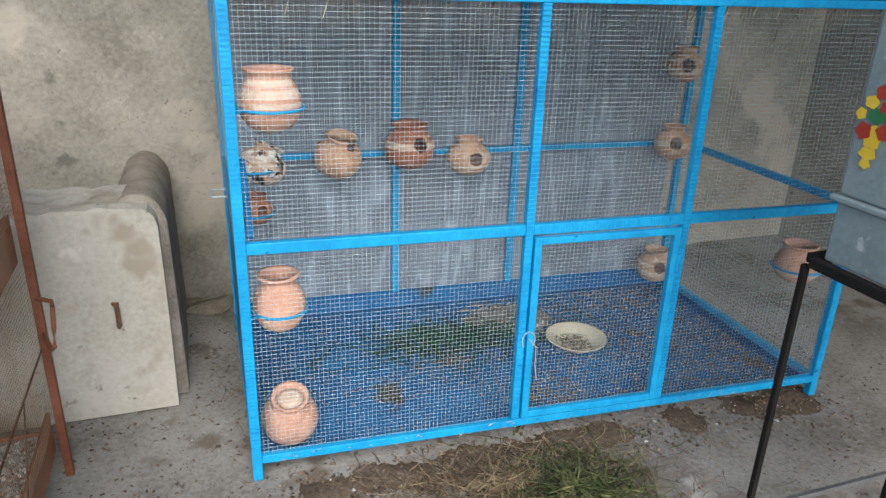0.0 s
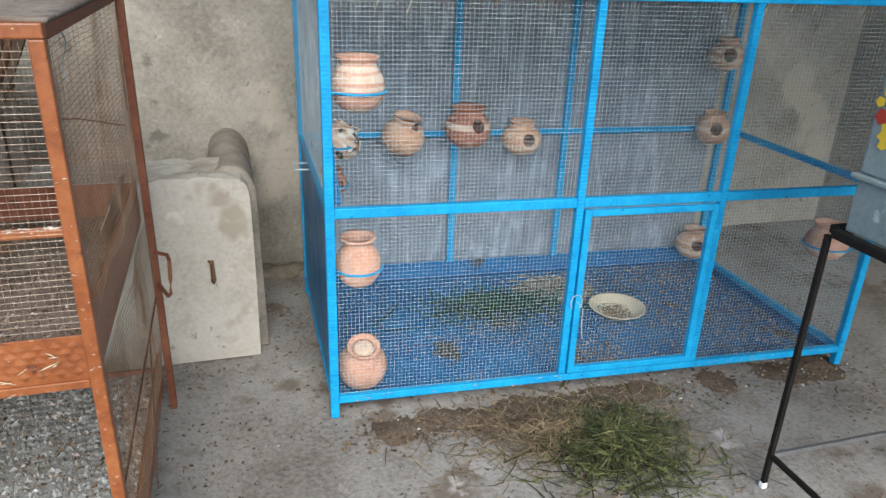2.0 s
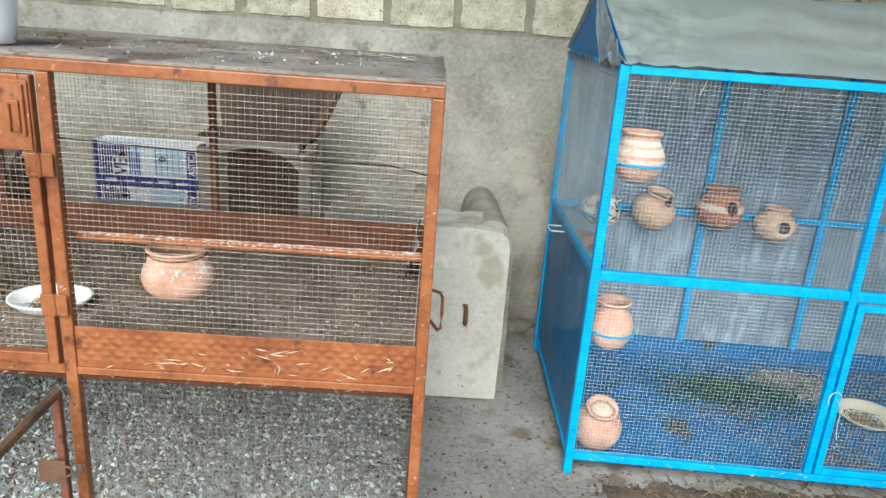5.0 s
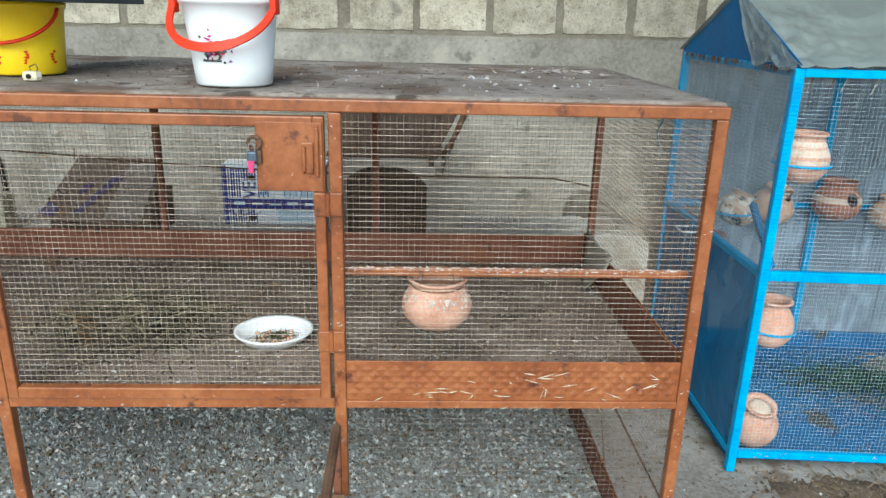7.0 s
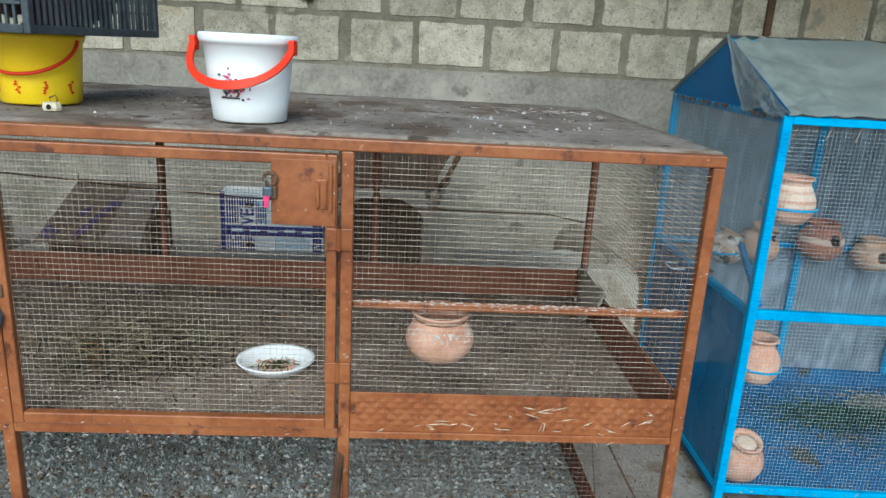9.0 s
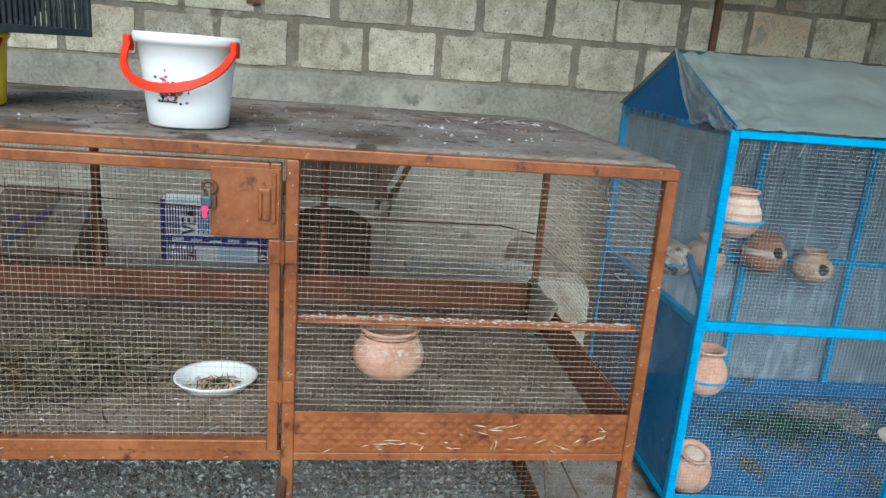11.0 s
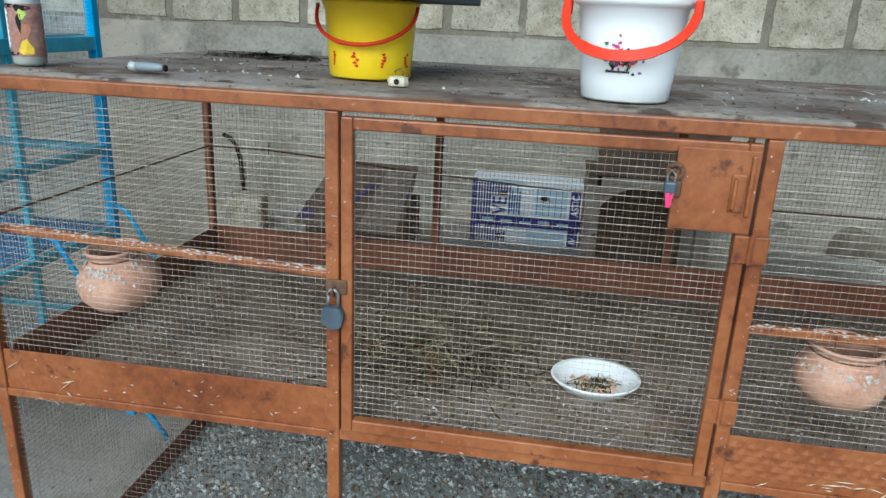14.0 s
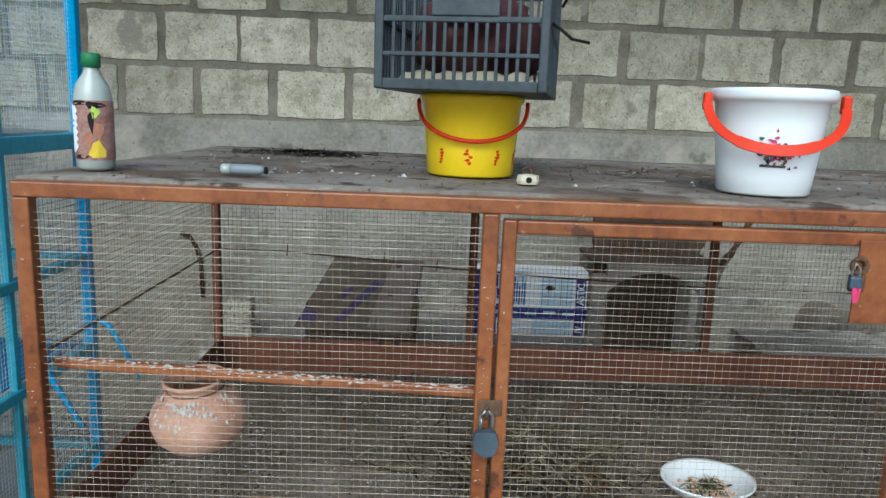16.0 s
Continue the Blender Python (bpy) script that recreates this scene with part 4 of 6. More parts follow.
tube(bm, [(-0.107 * math.cos(math.pi * k / 28), -0.03 - 0.080 * math.sin(math.pi * k / 28), 0.146 - 0.075 * math.sin(math.pi * k / 28) ** 0.8) for k in range(29)], 0.0042, 7)
part("handle", bm, M_RED, yb, "thin orange-red handle", smooth=True)
for a in (-1.0, -0.35, 0.3, 0.95):
    items = [(a + g.uniform(-0.05, 0.05), 0.028 + 0.006 * k, g.uniform(0.003, 0.006), 0.003, 0) for k in range(5)]
    decal(yb, "printed_motif", items, lambda z: 0.0873 + 0.075 * z, radians(-75), [M_RED])

# fruit crate on the yellow bucket
crate_m = pose(-0.833, 1.425, TOP + 0.160, 0, 0, -11)
crate = thing("crate", crate_m, "dark grey slatted plastic crate on a yellow bucket", "crate")
CX, CY, CH = 0.15, 0.25, 0.24
part("bottom", boxed(-CX + 0.006, CX - 0.006, -CY + 0.006, CY - 0.006, 0.0, 0.008, bevel=0.002), M_GREY_PL, crate)
for sx in (-1, 1):
    for sy in (-1, 1):
        part("corner", boxed(*sorted((sx * CX, sx * (CX - 0.016))), *sorted((sy * CY, sy * (CY - 0.018))), 0.0, CH, bevel=0.003), M_GREY_PL, crate)
for s in (-1, 1):
    for z0, z1 in ((0.0, 0.018), (0.112, 0.122), (0.222, 0.24)):
        part("rail", boxed(-CX + 0.016, CX - 0.016, *sorted((s * CY, s * (CY - 0.012))), z0, z1, bevel=0.002), M_GREY_PL, crate)
        part("rail", boxed(*sorted((s * CX, s * (CX - 0.012))), -CY + 0.018, CY - 0.018, z0, z1, bevel=0.002), M_GREY_PL, crate)
    for k in range(1, 15):
        x = -CX + 0.016 + k * (2 * CX - 0.032) / 15
        part("slat", boxed(x - 0.003, x + 0.003, *sorted((s * (CY - 0.002), s * (CY - 0.009))), 0.018, 0.222, bevel=0.001), M_GREY_PL, crate)
    for k in range(1, 24):
        y = -CY + 0.018 + k * (2 * CY - 0.036) / 24
        part("slat", boxed(*sorted((s * (CX - 0.002), s * (CX - 0.009))), y - 0.003, y + 0.003, 0.018, 0.222, bevel=0.001), M_GREY_PL, crate)
    part("rail", boxed(-CX + 0.016, CX - 0.016, *sorted((s * (CY + 0.001), s * (CY - 0.008))), 0.056, 0.063, bevel=0.001), M_GREY_PL, crate)
part("label_plate", boxed(-0.05, 0.065, -CY - 0.003, -CY + 0.004, 0.122, 0.168, bevel=0.002), M_GREY_PL, crate)
bm = bmesh.new()
bmesh.ops.create_icosphere(bm, subdivisions=4, radius=1.0)
for v in bm.verts:
    v.co = Vector((v.co.x * 0.125, v.co.y * 0.215, v.co.z * 0.10)) * (1 + 0.22 * noise.noise(v.co * 2.5) + 0.08 * noise.noise(v.co * 7))
    v.co.z = max(0.0085, v.co.z + 0.10)
bm.transform(Matrix.Identity(4))
whole("cloth", bm, M_MAROON, crate_m, "crumpled dark red cloth inside the grey crate", "cloth", smooth=True)
bm = grid_sheet(26, 5, lambda a, b: (-0.11 + 0.22 * a, -0.232 + 0.03 * b, 0.012 + 0.022 * b + 0.010 * noise.noise(Vector((a * 9, b * 2, 4)))))
pap = whole("crumpled_paper", bm, M_CREAM, crate_m, "crumpled cream paper on the crate bottom", "paper", smooth=True)
pap.modifiers.new("thick", "SOLIDIFY").thickness = 0.0015
bm = bmesh.new()
tube(bm, [(0.02 + 0.055 * math.cos(t), -0.262 - 0.01 * math.sin(t * 2), 0.215 + 0.045 * math.sin(t)) for t in np.linspace(-3.3, 0.5, 26)] + [(0.075, -0.258, 0.26), (0.07, -0.2, 0.30)], 0.0028, 6)
whole("cord", bm, M_LIME, crate_m, "lime green cord looped over the grey crate", "cord", smooth=True)
bm = bmesh.new()
tube(bm, [(0.15, -0.18, 0.12), (0.165, -0.19, 0.11), (0.185, -0.18, 0.095), (0.215, -0.17, 0.09)], 0.003, 6)
tube(bm, [(0.15, -0.2, 0.20), (0.17, -0.21, 0.19), (0.175, -0.19, 0.165), (0.165, -0.17, 0.15)], 0.003, 6)
ob = whole("black_cord", bm, M_BLACK, crate_m, "short black cord tied to the grey crate", "cord", smooth=True)

# bottle, tube, tag, scraps
bottle = thing("bottle", pose(-1.515, 1.21, TOP), "clear plastic bottle with printed label and green cap", "bottle")
bm = lathe([(0, 0.003), (0.025, 0.0), (0.031, 0.006), (0.0315, 0.03), (0.030, 0.05), (0.0315, 0.07), (0.031, 0.128), (0.027, 0.146), (0.015, 0.165), (0.0125, 0.172), (0.0125, 0.18), (0, 0.18)], 30)
part("body", bm, M_CLEAR, bottle, smooth=True)
bm = lathe([(0.0318, 0.018), (0.0325, 0.02), (0.0325, 0.118), (0.0318, 0.12)], 30)
part("label", bm, M_LABEL, bottle, "brown and white printed label", smooth=True)
items = [(-0.75, 0.042 + 0.012 * k, 0.009, 0.011, 0) for k in range(6)] + [(-0.25, 0.115, 0.022, 0.004, 4), (0.5, 0.112, 0.016, 0.006, 4), (0.55, 0.035, 0.014, 0.015, 1), (0.5, 0.10, 0.007, 0.010, 2), (0.62, 0.070, 0.010, 0.014, 3), (0.30, 0.085, 0.005, 0.018, 4), (-0.5, 0.024, 0.024, 0.0035, 4), (-0.85, 0.085, 0.006, 0.002, 4), (-0.85, 0.076, 0.006, 0.002, 4), (0.15, 0.055, 0.007, 0.012, 3)]
decal(bottle, "label_print", items, lambda z: 0.0326, radians(-90), [M_BOXWHITE, M_MUSTARD, M_LIME, M_CLAY_RED, M_BLACK])
bm = lathe([(0.0125, 0.176), (0.0155, 0.176), (0.0155, 0.197), (0.013, 0.200), (0, 0.200)], 26)
part("cap", bm, M_GREEN, bottle, "green screw cap", smooth=True)
squeeze = thing("plastic_tube", pose(-1.256, 1.21, TOP + 0.0095, 0, 0, -4), "small grey plastic tube with a white cap", "tube")
bm = lathe([(0, -0.03), (0.011, -0.03), (0.0125, -0.02), (0.0125, 0.02), (0.010, 0.045), (0.004, 0.052), (0, 0.052)], 20)
bm.transform(Matrix.Rotation(radians(90), 4, "Y") @ Matrix.Scale(0.75, 4))
part("body", bm, M_TUBE, squeeze, smooth=True)
bm = lathe([(0, -0.052), (0.010, -0.052), (0.0125, -0.048), (0.0125, -0.029), (0, -0.029)], 20)
bm.transform(Matrix.Rotation(radians(90), 4, "Y") @ Matrix.Scale(0.75, 4))
part("cap", bm, M_CLEAR, squeeze, "cloudy clear cap", smooth=True)
bm = lathe([(0, 0.0395), (0.0062, 0.0395), (0.0072, 0.041), (0.006, 0.044), (0, 0.044)], 16)
bm.transform(Matrix.Rotation(radians(90), 4, "Y"))
part("nozzle", bm, M_BLACK, squeeze, "black end ring", smooth=True)
tag = thing("tag", pose(-0.745, 1.235, TOP), "small cream tag with a rusty wire loop", "tag")
bm = lathe([(0, 0), (0.019, 0), (0.021, 0.004), (0.019, 0.011), (0.008, 0.012), (0, 0.009)], 8)
bm.transform(Matrix.Diagonal((1, 0.75, 1.5, 1)))
part("plate", bm, M_CREAM, tag)
bm = lathe([(0, 0), (0.0055, 0), (0.0055, 0.0012), (0, 0.0012)], 14)
bm.transform(Matrix.Translation((0, -0.0145, 0.0085)) @ Matrix.Rotation(radians(90), 4, "X"))
part("eyelet", bm, M_BLACK, tag, "dark round eyelet")
bm = bmesh.new()
tube(bm, [(0.004, 0.004, 0.008), (0.008, 0.012, 0.022), (0.002, 0.016, 0.032), (-0.010, 0.014, 0.026), (-0.006, 0.01, 0.014)], 0.0016, 5)
part("loop", bm, M_RUST, tag)
scr = [(-0.45, 1.55, 2.1, 0.9, 420), (-0.45, 1.6, 2.1, 0.85, 90), (-1.29, 1.86, 0.34, 0.12, 110), (0.24, 1.53, 0.05, 0.03, 8), (0.50, 1.80, 0.24, 0.14, 14), (-0.5, 1.7, 0.5, 0.2, 26), (-1.1, 1.3, 0.3, 0.12, 18), (0.35, 1.35, 0.35, 0.15, 18)]
for i, (x, y, a, b, n) in enumerate(scr):
    whole("scraps", flakes(n, x - a / 2, x + a / 2, y - b / 2, y + b / 2, TOP - 0.0015, 0.008 if i < 2 else 0.020 if i < 5 else 0.011, 40 + i, 0.003), M_NEST_DARK if i == 2 else M_FLAKE_DARK if i in (0, 5) else M_FLAKE, pose(0, 0, 0), "scattered dry scraps and droppings on the board", "scraps", kind="stuff")

whole("board_straws", strands(150, (-0.45, 1.58, TOP - 0.001), (1.15, 0.46), 0.045, 0.003, 0.004, 47, bend=0.5), M_NEST_DARK, pose(0, 0, 0), "dark dry stems and leaf bits on the board", "straw", kind="stuff")
whole("board_straws", strands(60, (-0.5, 1.5, TOP - 0.001), (1.2, 0.44), 0.04, 0.003, 0.003, 48, bend=0.4), M_DUNG, pose(0, 0, 0), "pale streaks of straw and dung on the board", "straw", kind="stuff")
whole("board_straws", strands(70, (0.47, 1.80, TOP - 0.001), (0.22, 0.12), 0.05, 0.0055, 0.004, 46, bend=0.6), M_DUNG, pose(0, 0, 0), "pale dried streaks of dung on the board", "straw", kind="stuff")
whole("leaf_litter", strands(150, (-1.27, 1.87, TOP - 0.001), (0.24, 0.07), 0.06, 0.010, 0.012, 49, bend=0.8), M_LEAF_DARK, pose(0, 0, 0), "blackened dry leaves on the board", "leaves", kind="stuff")
# padlocks
lock = thing("padlock", pose(-0.815, OY0 - 0.016, 0.985), "heavy blue-grey padlock hanging on a hasp", "padlock")
bm = bmesh.new()
prof = [(-0.019, 0.012), (-0.022, 0.030), (-0.016, 0.046), (0.014, 0.046), (0.022, 0.030), (0.016, 0.006), (0.0, 0.0)]
A = [bm.verts.new((x, -0.010, z)) for x, z in prof]
B = [bm.verts.new((x, 0.010, z)) for x, z in prof]
bm.faces.new(A)
bm.faces.new(B[::-1])
for k in range(len(prof)):
    bm.faces.new((A[k], A[(k + 1) % 7], B[(k + 1) % 7], B[k]))
bmesh.ops.bevel(bm, geom=list(bm.edges), offset=0.002, segments=2, affect="EDGES")
part("lock_body", bm, M_LOCK, lock)
bm = bmesh.new()
tube(bm, [(-0.010, 0, 0.044), (-0.010, 0, 0.068)] + [(0.010 * math.cos(t), 0, 0.068 + 0.012 * math.sin(t)) for t in np.linspace(math.pi, 0, 9)] + [(0.010, 0, 0.044)], 0.0032, 8)
part("shackle", bm, M_STEEL, lock, "worn steel shackle", smooth=True)
bm = bmesh.new()
box(bm, -0.83, -0.79, OY0 - 0.012, OY0 - 0.008, 1.055, 1.083, 0.002)
tube(bm, ring_pts((-0.815, OY0 - 0.012, 1.062), 0.010, "x", 14), 0.003, closed=True)
wpart("hasp", bm, M_RUST, cage)
lock = thing("padlock", pose(-0.243, OY0 - 0.022, 1.268), "small brass padlock with a pink ribbon", "padlock")
part("lock_body", boxed(-0.010, 0.010, -0.006, 0.006, 0.026, 0.048, bevel=0.004), M_LOCK, lock)
bm = bmesh.new()
tube(bm, [(-0.006, 0, 0.048), (-0.006, 0, 0.06), (0, 0, 0.067), (0.006, 0, 0.06), (0.006, 0, 0.048)], 0.002, 6)
part("shackle", bm, M_STEEL, lock)
bm = bmesh.new()
box(bm, -0.008, 0.000, -0.010, -0.007, 0.006, 0.030, 0.001)
box(bm, 0.001, 0.006, -0.011, -0.008, 0.010, 0.030, 0.001)
for v in bm.verts:
    v.co.x += 0.2 * (v.co.z - 0.03) * (1 if v.co.x > 0.002 else -0.6)
part("ribbon", bm, M_PINK, lock, "bright pink ribbon")
bm = bmesh.new()
tube(bm, ring_pts((-0.238, OY0 - 0.02, 1.332), 0.012, "y", 14), 0.004, closed=True)
box(bm, -0.25, -0.225, OY0 - 0.022, OY0 - 0.012, 1.29, 1.318, 0.003)
wpart("hasp", bm, M_RUST, cage)

# ---- sky-blue aviary ----
BM = pose(1.25, 1.845, 0, 0, 0, -1.2)
aviary = thing("aviary", BM, "sky-blue steel aviary with wire mesh and pitched roof", "aviary")
BU, BV, BT, BZ = 2.085, 1.045, 1.448, 0.06
P3, FLB = 0.030, 0.0305


def bpart(name, dims, mat_=M_BLUE, bevel=0.003, label="", parent=None):
    return part(name, boxed(*dims, bevel=bevel), mat_, parent or aviary, label)


UC, UR = 0.862, 1.376
for u in (0, BU):
    for v in (0, BV - P3):
        bpart("corner_post", (u - P3 / 2, u + P3 / 2, v, v + P3, 0, BT))
bpart("front_post", (UC - 0.030, UC - 0.003, 0.001, 0.026, BZ + 0.03, BT - 0.026))
bpart("front_post", (UR + 0.004, UR + 0.030, 0.001, 0.026, BZ + 0.03, BT - 0.026))
for u in (0.695, 1.243):
    bpart("back_post", (u - 0.016, u + 0.016, BV - 0.028, BV - 0.004, 0.118, BT - 0.02))
bpart("front_rail", (P3 / 2, BU - P3 / 2, 0.0, 0.026, BT - 0.026, BT))
bpart("front_rail", (P3 / 2, BU - P3 / 2, 0.0, 0.026, BZ, BZ + 0.028))
for a, b in ((P3 / 2, UC - 0.030), (UC - 0.003, UR + 0.004), (UR + 0.03, BU - P3 / 2)):
    bpart("mid_rail", (a, b, 0.001, 0.026, 0.752, 0.786))
for z in (BT - 0.026, 0.752):
    bpart("back_rail", (P3 / 2, BU - P3 / 2, BV - 0.026, BV - 0.003, z, z + 0.026))
for u in (0, BU):
    for z in (BT - 0.026, 0.756, BZ):
        bpart("side_rail", (u - 0.013, u + 0.013, P3, BV - P3, z, z + 0.026))
bpart("floor_sheet", (0.005, BU - 0.005, 0.055, BV - 0.01, 0.022, 0.030), M_BLUE_FLOOR, 0)
bpart("kick_sheet", (0.01, BU - 0.01, BV - 0.006, BV - 0.003, 0.030, 0.118), M_BLUE_FLOOR, 0)
bpart("kick_sheet", (BU + 0.004, BU + 0.007, 0.03, BV - 0.02, 0.022, 0.078), M_BLUE_FLOOR, 0)
bpart("side_sheet", (-0.008, -0.005, 0.03, BV - 0.02, 0.06, 0.775), F_SIDE_BLUE, 0, "blue translucent plastic on the lower side")
# mesh
HZ = (BZ + 0.02, BT - 0.02)
bpm = 0.0135
for a, b in ((0.01, UC - 0.02), (UR + 0.02, BU - 0.01)):
    part("wire_mesh", wires((a, 0.014, HZ[0]), fw, up, b - a, HZ[1] - HZ[0], bpm, 0.00043, 0.0018), M_WIRE_BLUE, aviary, "pale galvanised wire mesh")
part("wire_mesh", wires((UC, 0.014, 0.77), fw, up, UR - UC + 0.01, HZ[1] - 0.77, bpm, 0.00043, 0.0018), M_WIRE_BLUE, aviary)
part("wire_mesh", wires((0.002, 0.02, 0.77), (0, 1, 0), up, BV - 0.04, BT - 0.79, bpm), M_WIRE_BLUE, aviary)
part("wire_mesh", wires((BU, 0.02, HZ[0]), (0, 1, 0), up, BV - 0.04, HZ[1] - HZ[0], 0.02), M_WIRE_BLUE, aviary)
part("wire_mesh", wires((0.01, BV - 0.002, 0.16), fw, up, BU - 0.02, HZ[1] - 0.16, 0.02), M_WIRE_BLUE, aviary)
# door between the posts, tied with wire
dr = part("mesh_door", boxed(UC + 0.002, UC + 0.026, -0.006, 0.018, BZ + 0.034, 0.744, bevel=0.003), M_BLUE, aviary, "low sky-blue mesh door tied shut")
for dims in ((UR - 0.024, UR, BZ + 0.034, 0.744), (UC + 0.026, UR - 0.024, 0.720, 0.744), (UC + 0.026, UR - 0.024, BZ + 0.034, BZ + 0.058)):
    part("door_frame", boxed(dims[0], dims[1], -0.006, 0.018, dims[2], dims[3], bevel=0.003), M_BLUE, dr)
part("wire_mesh", wires((UC + 0.02, 0.008, BZ + 0.05), fw, up, UR - UC - 0.04, 0.68, bpm, 0.00043, 0.0022), M_WIRE_BLUE, dr)
bm = bmesh.new()
tube(bm, [(UC + 0.004 + 0.022 * math.cos(t), -0.010, 0.395 + 0.03 * math.sin(t)) for t in np.linspace(-0.8, 3.9, 18)], 0.002, 5)
tube(bm, [(UC + 0.004, -0.01, 0.40), (UC + 0.03, -0.014, 0.37), (UC + 0.034, -0.01, 0.30), (UC + 0.045, -0.008, 0.24)], 0.0016, 5)
part("tie_wire", bm, M_WIRE_BLUE, aviary)
for z in (0.18, 0.62):
    bm = bmesh.new()
    tube(bm, [(UR + 0.002, -0.006, z - 0.03), (UR + 0.002, -0.006, z + 0.03)], 0.006, 8)
    part("hinge", bm, M_BLUE, aviary)
part("straw_bits", bits(60, 0.05, BU - 0.05, BZ + 0.002, BZ + 0.032, -0.001, 81, 0.02), M_DUNG, aviary, "pale straw and dung on the rail", kind="stuff")
# folded mesh ends that show as ridges under the paint
def ridges(a, b, upright, at):
    bm = bmesh.new()
    k = a
    while k < b:
        j = RNG.uniform(-0.001, 0.001)
        if upright:
            box(bm, at - 0.013, at + 0.013 - RNG.random() * 0.008, -0.0026, 0.001, k + j, k + j + 0.0048)
        else:
            box(bm, k + j, k + j + 0.0042, -0.0006, 0.002, at + 0.004, at + 0.030 - RNG.random() * 0.008)
        k += bpm
    return bm


part("mesh_edge", ridges(0.12, BT - 0.03, True, 0.0), M_BLUE, aviary, "painted-over mesh ends", kind="stuff")
part("mesh_edge", ridges(0.12, BT - 0.03, True, UC - 0.0165), M_BLUE, aviary, "painted-over mesh ends", kind="stuff")
part("mesh_edge", ridges(0.12, BT - 0.03, True, UR + 0.017), M_BLUE, aviary, "painted-over mesh ends", kind="stuff")
part("mesh_edge", ridges(UC + 0.02, UR, False, 0.752), M_BLUE, aviary, "painted-over mesh ends", kind="stuff")
part("mesh_edge", ridges(0.02, UC - 0.035, False, 0.752), M_BLUE, aviary, "painted-over mesh ends", kind="stuff")
part("mesh_edge", ridges(0.11, BT - 0.03, True, BU), M_BLUE, aviary, "painted-over mesh ends", kind="stuff")
bm = bmesh.new()
for k in range(70):
    v0, L = RNG.uniform(0.02, BV - 0.02), RNG.uniform(0.006, 0.026)
    q = [bm.verts.new((-0.0195 - 0.002 * (k % 3), v0 + dv, BT - 0.002 + dz)) for dv, dz in ((-0.006, 0.004), (0.008, 0.003), (0.004, -L), (-0.001, -L * 0.7))]
    c_ = bm.verts.new((-0.024, v0, BT - 0.3 * L))
    for i in range(4):
        bm.faces.new((q[i], q[(i + 1) % 4], c_))
part("rust_fringe", bm, M_RUST, aviary, "ragged rusty edge under the gable", kind="stuff")
# side wire handle
bm = bmesh.new()
tube(bm, [(-0.008, 0.62, 0.735), (-0.06, 0.62, 0.735), (-0.066, 0.63, 0.735), (-0.066, 0.70, 0.735), (-0.06, 0.71, 0.735), (-0.008, 0.71, 0.735)], 0.003, 6)
part("handle", bm, M_WIRE_BLUE, aviary)
bm = bmesh.new()
box(bm, 0.02, 0.04, 0.03, 0.30, -0.010, 0.010, 0.002)
bm.transform(Matrix.Translation((0, 0, 0.775)) @ Matrix.Rotation(radians(38), 4, "X"))
part("brace", bm, M_BLUE_SHEET, aviary)
# roof: gables, ridge and rafters
AV, AZ = 0.53, 1.688
for u in (-0.004, BU + 0.001):
    bm = bmesh.new()
    pr_ = [(-0.005, BT + 0.001), (BV + 0.02, BT + 0.001), (BV + 0.02, BT + 0.012), (AV, AZ), (-0.005, BT + 0.012)]
    A, B = [bm.verts.new((u, v, z)) for v, z in pr_], [bm.verts.new((u + 0.003, v, z)) for v, z in pr_]
    bm.faces.new(A)
    bm.faces.new(B[::-1])
    for k in range(5):
        bm.faces.new((A[k], A[(k + 1) % 5], B[(k + 1) % 5], B[k]))
    part("gable", bm, M_BLUE_SHEET, aviary, "blue sheet-metal gable end")
for u in (0.004, BU - 0.004):
    for v0 in (0.0, BV):
        bm = bmesh.new()
        tube(bm, [(u + (0.018 if u < 1 else -0.018), v0 + (0.02 if v0 < 0.5 else -0.02), BT - 0.012), (u + (0.018 if u < 1 else -0.018), AV, AZ - 0.048)], 0.008, 6)
        part("rafter", bm, M_BLUE, aviary)
bpart("ridge", (0.0, BU, AV - 0.01, AV + 0.01, AZ - 0.012, AZ - 0.001))
# pot rings: blue iron hoops that carry the nest pots


def pot_ring(u, v, z, r, to):
    bm = bmesh.new()
    tube(bm, ring_pts((u, v, z), r, "z", 30), 0.0042, 7, closed=True)
    d = Vector((to[0] - u, to[1] - v, 0)).normalized() * r
    tube(bm, [(u + d.x, v + d.y, z), (to[0], to[1], z)], 0.004, 7)
    part("pot_ring", bm, M_BLUE, aviary, smooth=True)


def av_pot(u, v, z, w, h, neck, material, label, ring=None, tilt=(0, 0, 0), fill=False, **kw):
    ob = clay_pot(BM @ pose(u, v - 0.040 * u, z, *tilt), w, h, neck, material, label, **kw)
    if fill:
        bm = lathe([(0, h * 0.97), (neck * 0.5, h * 0.965), (neck * 0.87, h * 0.935), (neck * 0.8, h * 0.90), (0, h * 0.90)], 28, wob=0.02)
        part("nest_lining", bm, M_CLAY_BAND, ob, "dusty pale nest stuffing", smooth=True)
    if ring:
        pot_ring(u, v, z + h * 0.40, w / 2 + 0.004, ring)


av_pot(0.110, 0.112, 1.066, 0.170, 0.175, 0.060, M_CLAY, "striped cream and orange clay pot in a blue ring", (0.0, 0.03), bands=((0.02, 0.14), (0.44, 0.52), (0.58, 0.68), (0.76, 0.84)))
